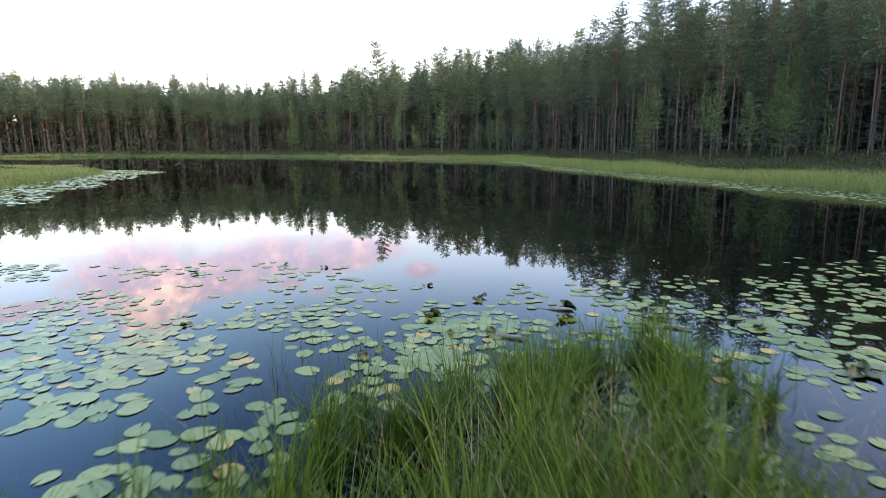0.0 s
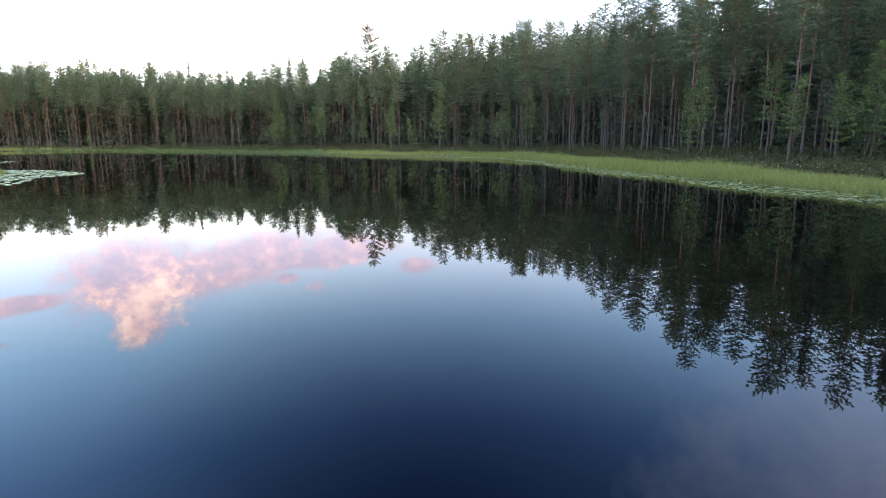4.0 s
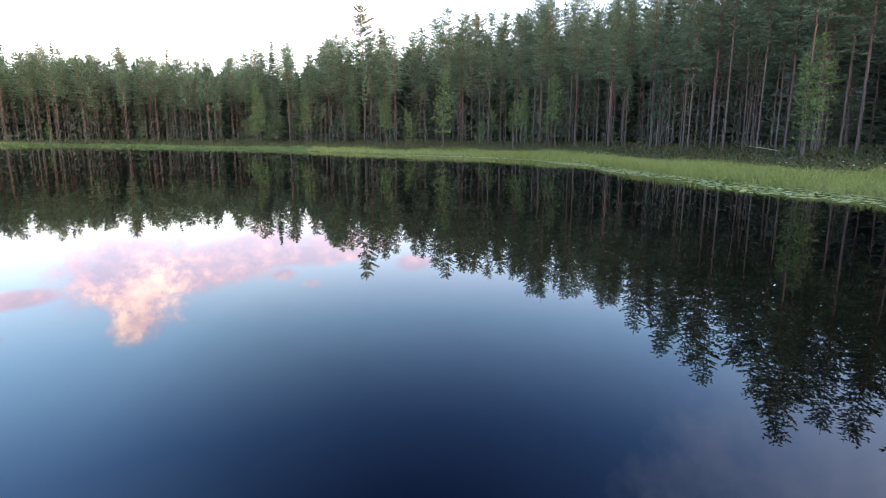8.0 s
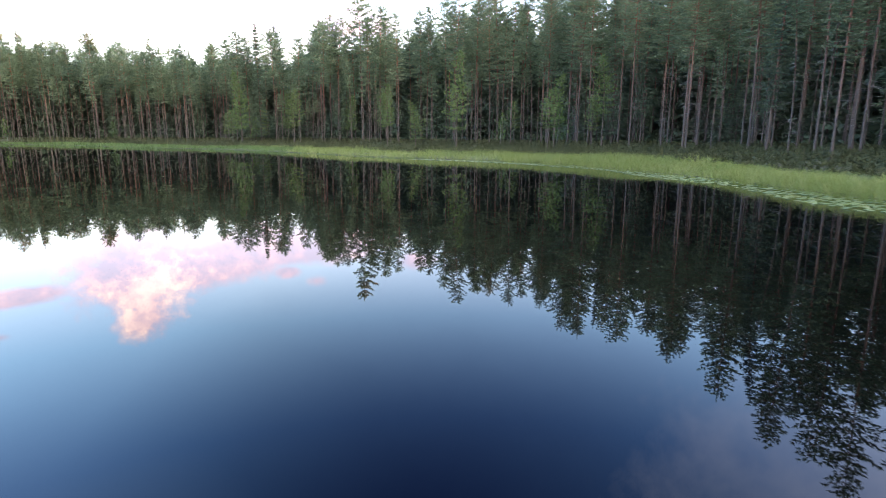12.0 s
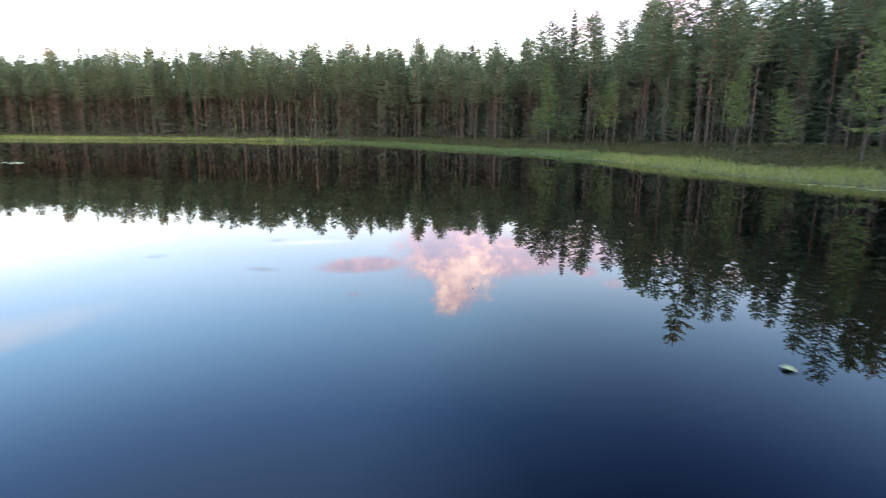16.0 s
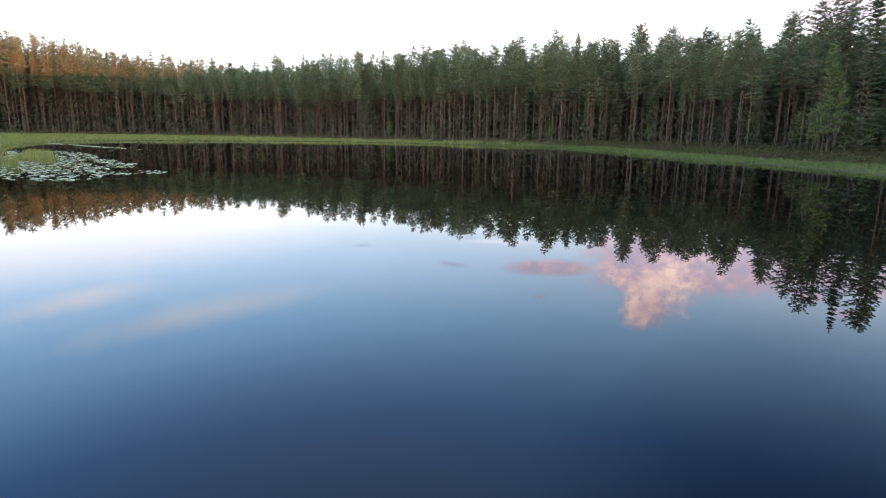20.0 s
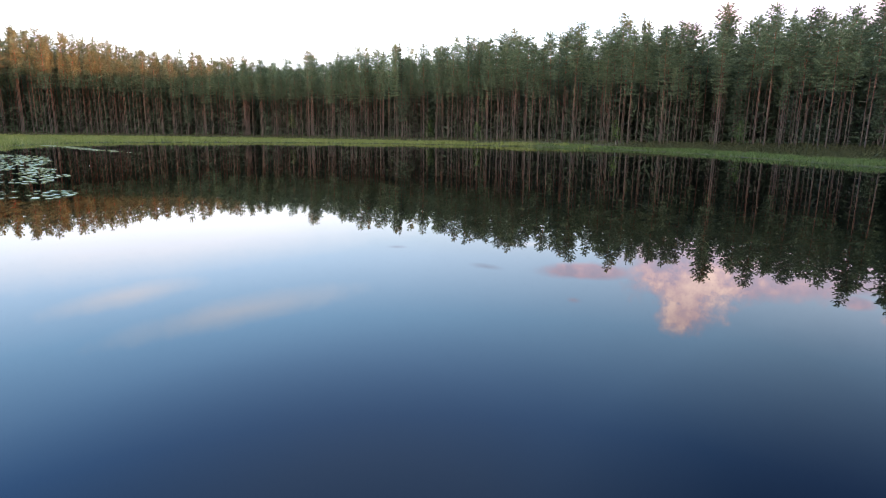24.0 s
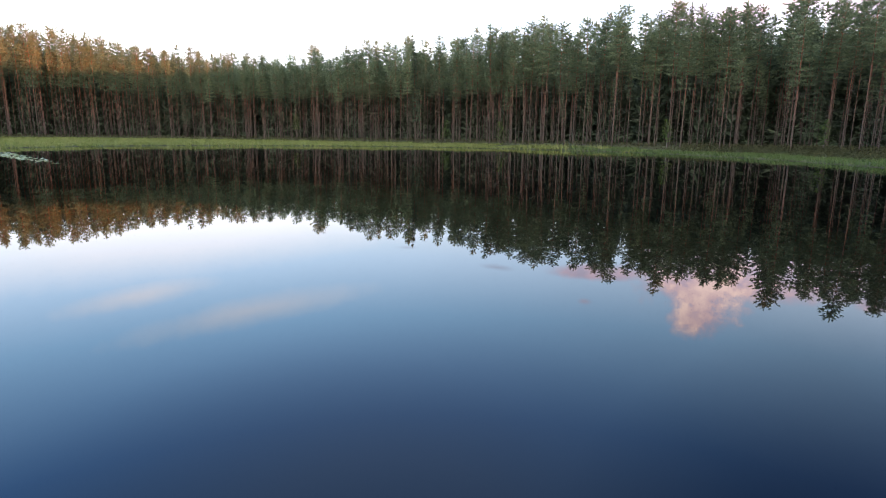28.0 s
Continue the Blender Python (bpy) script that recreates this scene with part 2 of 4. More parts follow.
pad, t, b = material("lily_pad")
rnd = t.nodes.new("ShaderNodeObjectInfo").outputs["Random"]
isl = t.nodes.new("ShaderNodeNewGeometry").outputs["Random Per Island"]
mott = noise_tex(t, world_place(t), 14.0, 4.0)
mixer = calc(t, "FRACT", calc(t, "ADD", rnd, isl))
leafcol = ramp(t, calc(t, "MULTIPLY_ADD", mott, 0.25, calc(t, "MULTIPLY", mixer, 0.85)), [(0.1, (0.100, 0.142, 0.030)), (0.6, (0.165, 0.208, 0.046)), (0.91, (0.22, 0.25, 0.062)), (0.975, (0.42, 0.26, 0.05))])
t.links.new(leafcol, b.inputs["Base Color"])
b.inputs["Roughness"].default_value, b.inputs["Specular IOR Level"].default_value = 0.3, 0.36      # waxy sheen
bump(t, b, mott, 0.3, 0.006)

pale_pad, t, b = material("pale_lily_pad")
isl = t.nodes.new("ShaderNodeNewGeometry").outputs["Random Per Island"]
t.links.new(ramp(t, calc(t, "MULTIPLY_ADD", noise_tex(t, world_place(t), 9.0), 0.3, calc(t, "MULTIPLY", isl, 0.8)), [(0.1, (0.13, 0.19, 0.075)), (0.6, (0.21, 0.28, 0.125)), (0.95, (0.29, 0.32, 0.15))]), b.inputs["Base Color"])
b.inputs["Roughness"].default_value = 0.38

belt_pad, t, b = material("shore_lily_pad")
isl = t.nodes.new("ShaderNodeNewGeometry").outputs["Random Per Island"]
t.links.new(ramp(t, calc(t, "MULTIPLY_ADD", noise_tex(t, world_place(t), 9.0), 0.3, calc(t, "MULTIPLY", isl, 0.8)), [(0.1, (0.085, 0.13, 0.045)), (0.6, (0.15, 0.20, 0.075)), (0.95, (0.24, 0.25, 0.09))]), b.inputs["Base Color"])
b.inputs["Roughness"].default_value = 0.35

# ---- plan of the pond ----


def smooth_ring(pts, n=8):
    """A closed curve through the corners of a plan."""
    p = np.array(pts, float)
    out = []
    for i in range(len(p)):
        a, b, c, d = p[i - 1], p[i], p[(i + 1) % len(p)], p[(i + 2) % len(p)]
        for k in range(n):
            s = k / n
            out.append(0.5 * (2 * b + (c - a) * s + (2 * a - 5 * b + 4 * c - d) * s * s + (3 * b - a - 3 * c + d) * s ** 3))
    return np.array(out)


def outside(ring, x, y):
    """Distance of points from a ring, positive outside."""
    x, y = np.asarray(x, float).ravel(), np.asarray(y, float).ravel()
    best, odd = np.full(x.shape, 1e18), np.zeros(x.shape, bool)
    for (ax, ay), (bx, by) in zip(ring, np.roll(ring, -1, 0)):
        dx, dy = bx - ax, by - ay
        s = np.clip(((x - ax) * dx + (y - ay) * dy) / (dx * dx + dy * dy + 1e-12), 0, 1)
        best = np.minimum(best, (x - ax - s * dx) ** 2 + (y - ay - s * dy) ** 2)
        cross = ((ay > y) != (by > y)) & (x < (bx - ax) * (y - ay) / (by - ay + 1e-30) + ax)
        odd ^= cross
    return np.where(odd, -1, 1) * np.sqrt(best)


SHORE = smooth_ring([(14.2, 17.5), (12.8, 24), (11.5, 32), (10.1, 38), (9.1, 44), (8.5, 50), (7.5, 57), (3.7, 66.2), (-5.5, 74.1), (-11.2, 80.5), (-17.2, 88), (-24.3, 94.9), (-35, 101.5), (-45, 109), (-56, 116.5), (-68, 121), (-78, 121.5), (-90, 118.5), (-101, 113), (-109, 103), (-113, 90), (-114, 78), (-107, 66), (-90, 60), (-72, 57), (-55, 52), (-40, 46), (-31, 43), (-24.4, 40.7), (-22, 33), (-19.5, 25), (-16.5, 16), (-13, 8), (-8, 2.5), (-3, 1.0), (4, 0.8), (9, 2), (12.8, 8)], 5)
EDGE = smooth_ring([(26, 8), (27, 24), (25.8, 36), (23.0, 45), (18.4, 52.5), (15.6, 60), (13.6, 69), (10.6, 79), (8, 90), (2, 97), (-6, 103), (-16, 110), (-30, 119), (-45, 126), (-60, 131), (-75, 128), (-88, 124), (-105, 127), (-122, 123), (-140, 117), (-160, 112), (-178, 100), (-188, 85), (-192, 70), (-188, 50), (-150, 20), (-100, 12), (-60, 8), (-45, 2), (-35, -8), (-20, -16), (0, -18), (16, -8)], 4)
FLIGHT = np.array([(0, 0), (-1, 20), (-2, 38), (-5, 47), (-12, 54), (-32, 66)], float)   # the open water in the middle


def from_flight(x, y):
    best = np.full(np.shape(x), 1e9)
    for a, b in zip(FLIGHT, FLIGHT[1:]):
        d = b - a
        s = np.clip(((x - a[0]) * d[0] + (y - a[1]) * d[1]) / (d @ d), 0, 1)
        best = np.minimum(best, np.hypot(x - a[0] - s * d[0], y - a[1] - s * d[1]))
    return best


def waves(x, y):
    return np.sin(x * 0.31 + 1.3) * np.sin(y * 0.27 + 0.4) + 0.6 * np.sin(x * 0.83 + y * 0.61) * np.sin(y * 0.9 - x * 0.37)


def level(x, y):
    """Height of the ground."""
    x, y = np.asarray(x, float), np.asarray(y, float)
    s, e = outside(SHORE, x, y).reshape(x.shape), outside(EDGE, x, y).reshape(x.shape)
    z = np.where(s < 0, np.maximum(s * 0.5, -1.2), 0.05 + 0.10 * np.clip(s / 2, 0, 1))
    z = z + 0.42 * np.clip((e + 5) / 7, 0, 1) * (s > 0) + np.clip(e - 2, 0, 60) * 0.02
    z = z + waves(x, y) * 0.05 * np.clip(s / 3, 0, 1)
    return np.maximum(z, 0.07 - 0.22 * ((x - 0.5) ** 2 / 1.5 + (y - 1.9) ** 2 / 2.6))     # the tussock at the near bank


def mesh_of(name, verts, faces, mats, slots=None, smooth=False):
    me = bpy.data.meshes.new(name)
    me.from_pydata(np.asarray(verts).tolist() if not isinstance(verts, list) else verts, [], faces.tolist() if isinstance(faces, np.ndarray) else faces)
    for m in mats:
        me.materials.append(m)
    if slots is not None:
        me.polygons.foreach_set("material_index", np.asarray(slots, np.int32))
    if smooth:
        me.polygons.foreach_set("use_smooth", np.ones(len(me.polygons), bool))
    me.update()
    return me


def quick_mesh(name, verts, quads, tris, mats, more=None):
    """A large mesh: quads take the first material, triangles the second, more triangles the third."""
    first_tris = len(tris)
    tris = tris if more is None else np.concatenate([tris, more])
    me = bpy.data.meshes.new(name)
    nq, nt = len(quads), len(tris)
    me.vertices.add(len(verts))
    me.vertices.foreach_set("co", np.asarray(verts, np.float32).ravel())
    me.loops.add(nq * 4 + nt * 3)
    me.loops.foreach_set("vertex_index", np.concatenate([np.asarray(quads).ravel(), np.asarray(tris).ravel()]).astype(np.int32))
    me.polygons.add(nq + nt)
    me.polygons.foreach_set("loop_start", np.concatenate([np.arange(nq) * 4, nq * 4 + np.arange(nt) * 3]).astype(np.int32))
    for m in mats:
        me.materials.append(m)
    me.polygons.foreach_set("material_index", np.concatenate([np.zeros(nq), np.where(np.arange(nt) < first_tris, min(1, len(mats) - 1), 2)]).astype(np.int32))
    me.update(calc_edges=True)
    return me


def part(name, me, parent, label=""):
    ob = new(name, me)
    ob.parent = parent
    return tagged(ob, label)


def grid_sheet(xs, ys, height):
    X, Y = np.meshgrid(xs, ys)
    Z = height(X, Y)
    v = np.stack([X.ravel(), Y.ravel(), Z.ravel()], 1)
    n = len(xs)
    i = (np.arange(len(ys) - 1)[:, None] * n + np.arange(n - 1)[None]).ravel()
    return v, np.stack([i, i + 1, i + n + 1, i + n], 1)


xs = np.concatenate([[-4200, -2000, -900, -500, -350], np.arange(-270, -120, 3.0), np.arange(-120, -6, 1.5), np.arange(-6, 6, 0.4), np.arange(6, 30, 1.5), np.arange(30, 70, 4.0), [80, 120, 250, 600, 1500, 4000]])
ys = np.concatenate([[-4000, -1500, -600, -250, -120, -80], np.arange(-60, -3, 3.0), np.arange(-3, 6, 0.4), np.arange(6, 140, 1.5), np.arange(140, 200, 4.0), [210, 260, 400, 900, 2000, 4200]])
gv, gf = grid_sheet(xs, ys, level)
tagged(new("ground", mesh_of("ground", gv, gf, [peat], smooth=True)), "dark peat and mossy forest floor round the pond", "ground", kind="structure")
wv = [(-112 - 12, -6, 0), (20, -6, 0), (20, 128, 0), (-124, 128, 0)]
tagged(new("water", mesh_of("water", wv, [(0, 1, 2, 3)], [water_mat])), "still dark pond water mirroring trees and sky", "water", kind="structure")

# ---- trees ----


def tube(path, radii, sides):
    """A tapered tube along points; returns verts and quads."""
    path = np.asarray(path, float)
    n = len(path)
    ang = np.arange(sides) / sides * 2 * np.pi
    dirs = np.gradient(path, axis=0)
    dirs /= np.linalg.norm(dirs, axis=1)[:, None] + 1e-9
    ref = np.where(np.abs(dirs[:, 2:3]) > 0.9, np.array([[1.0, 0, 0]]), np.array([[0, 0, 1.0]]))
    u = np.cross(dirs, ref)
    u /= np.linalg.norm(u, axis=1)[:, None]
    w = np.cross(dirs, u)
    v = path[:, None] + np.asarray(radii)[:, None, None] * (np.cos(ang)[None, :, None] * u[:, None] + np.sin(ang)[None, :, None] * w[:, None])
    f = []
    for i in range(n - 1):
        for k in range(sides):
            k2 = (k + 1) % sides
            f.append((i * sides + k, i * sides + k2, (i + 1) * sides + k2, (i + 1) * sides + k))
    return v.reshape(-1, 3), f


def join(pieces):
    vs, fs, o = [], [], 0
    for v, f in pieces:
        vs.append(np.asarray(v, float))
        fs += [tuple(i + o for i in q) for q in f]
        o += len(v)
    return np.concatenate(vs), fs


def sprays(rng, centres, outs, size, count, lift=0.25, slim=0.28):
    """Tufts of narrow three-cornered blades round each centre."""
    n = len(centres)
    c = np.repeat(np.asarray(centres), count, 0)
    o = np.repeat(np.asarray(outs), count, 0)
    d = rng.normal(size=(n * count, 3)) * np.array([0.8, 0.8, 0.34]) + o * 0.85 + np.array([0, 0, lift])
    d /= np.linalg.norm(d, axis=1)[:, None] + 1e-9
    s = np.cross(d, rng.normal(size=d.shape))
    s /= np.linalg.norm(s, axis=1)[:, None] + 1e-9
    L = size * rng.uniform(0.55, 1.2, (n * count, 1))
    a = c - d * L * 0.25
    v = np.stack([a + s * L * slim, a - s * L * slim, c + d * L], 1).reshape(-1, 3)
    return v, np.arange(n * count * 3).reshape(-1, 3)


def tree_shape(kind, seed, lod=0, narrow=1.0):
    """One tree: (trunk verts, faces), (crown verts, faces), nominal height, dead branches or None.
    lod 0 is for trees passed close by, 1 for those across the water, 2 for the woods behind."""
    rng = np.random.default_rng(seed)
    bough = (1.0, 1.5, 3.0)[lod]                  # fewer and larger sprays farther off
    # height, crown base, reach, stem radius, gap between whorls, branches a whorl, gap between twigs, blade length, sprays a twig, blades a spray
    if kind == "pine":
        h, base, reach, r0 = 18.0, rng.uniform(0.36, 0.52) + (0.0, 0.08, 0.13)[lod], rng.uniform(1.5, 2.15), rng.uniform(0.05, 0.092)
        gap, per, twig, size, tufts, count = 0.50, 5, 0.17, 0.25, 2, 7
    elif kind == "spruce":
        h, base, reach, r0 = 18.0, rng.uniform(0.08, 0.2), rng.uniform(1.15, 1.6), rng.uniform(0.065, 0.09)
        gap, per, twig, size, tufts, count = 0.46, 6, 0.20, 0.27, 2, 6
    elif kind == "young":
        h, base, reach, r0 = 7.0, rng.uniform(0.22, 0.42), rng.uniform(0.95, 1.35), 0.05
        gap, per, twig, size, tufts, count = 0.42, 5, 0.16, 0.22, 2, 6
    elif kind == "pole":
        h, base, reach, r0 = 10.0, rng.uniform(0.48, 0.66), rng.uniform(0.6, 0.95), rng.uniform(0.034, 0.046)
        gap, per, twig, size, tufts, count = 0.42, 4, 0.17, 0.22, 2, 6
    elif kind == "backing":
        h, base, reach, r0 = 13.0, 0.02, 2.5, 0.10
        gap, per, twig, size, tufts, count = 1.3, 5, 0.95, 1.6, 1, 3
    elif kind == "thicket":
        h, base, reach, r0 = 9.0, 0.03, 1.8, 0.06
        gap, per, twig, size, tufts, count = (0.85, 5, 0.65, 0.95, 1, 3) if lod == 2 else (0.6, 5, 0.34, 0.46, 1, 5)
    else:                      # birch
        h, base, reach, r0 = 5.0, 0.18, 1.0, 0.032
        gap, per, twig, size, tufts, count = 0.30, 3, 0.17, 0.13, 2, 5
    reach *= narrow
    if kind not in ("backing", "thicket"):
        gap, twig, size = gap * bough ** 0.5, twig * bough ** 0.75, size * bough ** 0.85
        count, tufts = max(4, round(count / bough ** 0.4)), tufts if lod < 2 else 1
    if narrow > 1.1:                              # the lone tall pine: whorls set wide apart, sky between them
        gap, base, twig = gap * 1.3, 0.5, twig * 0.8
    bend = rng.normal(size=2) * (0.28 if kind != "birch" else 0.35)
    phase = rng.uniform(0, 6.28)

    def axis(z):
        u = z / h
        return np.array([bend[0] * u * u + 0.10 * np.sin(u * 5 + phase) * u, bend[1] * u * u + 0.10 * np.cos(u * 4 + phase) * u, z])

    zs = np.array([-0.4, 0.25, 1.2, 0.2 * h, 0.4 * h, 0.6 * h, 0.8 * h, 0.99 * h]) if lod < 2 else np.array([-0.4, 0.3, 0.5 * h, 0.98 * h])
    rad = r0 * np.clip(1 - zs / h, 0.03, 1) ** 0.8 * np.where(zs < 0.5, 1.25, 1.0) + 0.008
    trunk, dead = [tube([axis(z) for z in zs], rad, (8, 6, 4)[lod])], []
    cents, outs, sizes = [], [], []
    z, k = base * h + rng.uniform(0.0, 0.6) * gap * (base > 0.1), 0
    lean = rng.uniform(0, 6.28)                   # crowns are fuller on one side
    while z < 0.985 * h:
        q = (z / h - base) / (1 - base)
        if kind == "pine":
            full, slope = (0.55 + 0.45 * min(1, q * 2.6)) * (1.0 - q) ** 0.44, -0.16 + 0.62 * q
        elif kind == "backing":
            full, slope = (1.0 - q) ** 0.5, -0.25 + 0.5 * q
        elif kind in ("spruce", "thicket"):
            full, slope = (1.0 - q) ** 0.85 * (0.75 + 0.25 * min(1, q * 5)), -0.38 + 0.62 * q
        elif kind == "birch":
            full, slope = (1.0 - q) ** 0.6, 0.25 + 0.4 * q
        else:
            full, slope = (0.6 + 0.4 * min(1, q * 3)) * (1.0 - q) ** 0.75, 0.0 + 0.55 * q
        for j in range(per if q < 0.93 else 3):
            if kind in ("pine", "pole") and rng.uniform() < 0.24 * (1 - q):      # gaps where branches died
                continue
            az = j * 6.283 / per + k * 1.9 + rng.uniform(-0.45, 0.45)
            ln = (reach * full * rng.uniform(0.60, 1.12) + 0.10) * (1 + 0.16 * math.cos(az - lean))
            o = np.array([math.cos(az), math.sin(az), slope + rng.normal() * 0.09])
            flat = np.array([-o[1], o[0], 0.0])
            a = axis(min(max(z + rng.uniform(-0.5, 0.5) * gap * (0.45 if kind not in ("backing", "thicket") else 1.0), 0.1), 0.985 * h))
            up = 0.16 * ln if kind != "spruce" else 0.10 * ln
            if lod < 2 and (lod == 0 or j % 2 == 0) and ln > 0.35 and kind != "backing":
                trunk.append(tube([a, a + o * ln * 0.5 - np.array([0, 0, 0.02 * ln]), a + o * ln + np.array([0, 0, up])], [0.010 * ln + 0.006, 0.007 * ln + 0.004, 0.003], 3))
            f0 = 0.30 if ln > 0.9 else 0.08
            n = max(2, int((1 - f0) * ln / twig + 0.5))
            for i in range(n + 1):
                f = f0 + (1 - f0) * (i / n)
                c = a + o * ln * f + np.array([0, 0, up * f * f])
                side = flat * (1 if (i + j) % 2 else -1) * (0.42 * ln * (1.05 - f) + 0.10) * rng.uniform(0.5, 1.1)
                for m in range(tufts):
                    g = (m + 0.6) / tufts
                    cents.append(c + side * g + rng.normal(size=3) * np.array([0.03, 0.03, 0.028]) * bough)
                    outs.append(o * 0.7 + side / (np.linalg.norm(side) + 1e-6) * 0.7)
                    sizes.append(min(1.0, 0.62 + 0.3 * ln))
        z, k = z + gap * rng.uniform(0.75, 1.25) * (1.0 - 0.30 * q), k + 1
    for j in range(6):
        cents.append(axis(h * (0.955 + 0.009 * j))), outs.append(np.array([rng.normal() * 0.4, rng.normal() * 0.4, 1.9])), sizes.append(0.75)
    if kind in ("pine", "spruce", "pole") and lod < 2:          # dead lower branches
        for j in range({"pine": 34, "spruce": 14, "pole": 16}[kind] // (1 + lod)):
            zd = h * rng.uniform(0.08, base + 0.10)
            az, ln = rng.uniform(0, 6.28), rng.uniform(0.35, 1.25) * (1.0 if kind != "pole" else 0.6)
            o = np.array([math.cos(az), math.sin(az), rng.uniform(-0.35, 0.1)])
            dead.append(tube([axis(zd), axis(zd) + o * ln * 0.6, axis(zd) + o * ln + np.array([0, 0, -0.12])], [0.013, 0.008, 0.003], 3))
    crown = sprays(rng, np.array(cents), np.array(outs), size * np.repeat(np.array(sizes), count)[:, None], count, 0.26 if kind != "spruce" else -0.06, 0.15 if kind != "birch" else 0.3)
    return join(trunk), crown, h, join(dead) if dead else None


HEIGHTS = [(24, 12, 10.0), (27, 28, 10.0), (25, 40, 14.0), (30, 48, 16.8), (36, 40, 16.0), (28, 62, 17.5), (20, 50, 15.6), (18, 60, 15.4), (16, 67, 14.6), (13, 76, 13.8), (11, 82, 15.6), (10, 87, 17.2), (0, 104, 18.8), (-4, 107, 17.8), (-12, 114, 16.4), (-21, 118, 17.6), (-34, 125, 15.3), (-42, 126, 14.6), (-51, 132, 15.4), (-62, 135, 17.6), (-75, 134, 17.5),
           (-88, 132, 18.0), (-115, 130, 19.0), (-140, 122, 19.2), (-163, 116, 18.5), (-188, 95, 21.2), (-197, 70, 24.7), (-215, 60, 25.2), (-100, 5, 13.0), (0, -25, 16.0)]


def stand_height(x, y):
    w = [(1.0 / ((x - a) ** 2 + (y - b) ** 2 + 12.0) ** 1.6, h) for a, b, h in HEIGHTS]
    return sum(i * h for i, h in w) / sum(i for i, h in w)


LOOKS = {"pine": ("pine_tree", bark, pine_needles, "pine", "tall pine with bare reddish trunk and ragged dark green crown"),
         "spruce": ("spruce_tree", bark, spruce_needles, "spruce", "tall dark green spruce with a narrow pointed crown"),
         "young": ("young_pine", bark, young_needles, "pine", "slender young pine with light green needles at the forest edge"),
         "pole": ("thin_pine", bark, pine_needles, "pine", "thin crowded pine with a bare stem and small crown"),
         "birch": ("birch_sapling", birch_bark, birch_leaf, "birch", "thin pale birch sapling with sparse yellow-green leaves")}
GROUPS = {"pole": "thin pines under the taller ones", "pine": "pines round the pond", "spruce": "spruces round the pond", "young": "young pines at the forest edge", "birch": "birch saplings at the forest edge"}
shapes, first = {}, {}


def plant(kind, variant, x, y, height, turn, z=None):
    """One tree as a thing of its own, with its trunk and crown."""
    close = float(from_flight(np.array([x]), np.array([y]))[0]) < 47
    key = (kind, variant, close)
    if key not in shapes:
        shapes[key] = tree_shape(kind, 100 + variant * 7 + len(kind), 0 if close else 1, 1.3 if variant == 6 else 1.0)
    s = height / shapes[key][2]
    m = Matrix.Translation((x, y, float(level(np.array([x]), np.array([y]))[0]) if z is None else z)) @ Matrix.Rotation(turn, 4, "Z") @ Matrix.Diagonal((s * 0.5 + 0.5, s * 0.5 + 0.5, s, 1))
    name, mt, mc, cat, label = LOOKS[kind]
    if key not in first:
        root = tagged(new(name), label, cat, GROUPS[kind])
        (tv, tf), (cv, cf), _, dead = shapes[key]
        stem = part("trunk", mesh_of(name + "_trunk", tv, tf, [mt], smooth=True), root)
        if dead:
            tagged(part("deadwood", mesh_of(name + "_dead_branches", dead[0], dead[1], [dead_wood], smooth=True), stem), "bare grey lower branches", kind="stuff")
        part("crown", mesh_of(name + "_crown", cv, cf, [mc]), root)
        first[key] = root
        root.matrix_basis = m
        return root
    s0 = first[key].scale
    return copy_thing(first[key], m @ Matrix.Diagonal((1 / s0[0], 1 / s0[1], 1 / s0[2], 1)))


rng = np.random.default_rng(11)
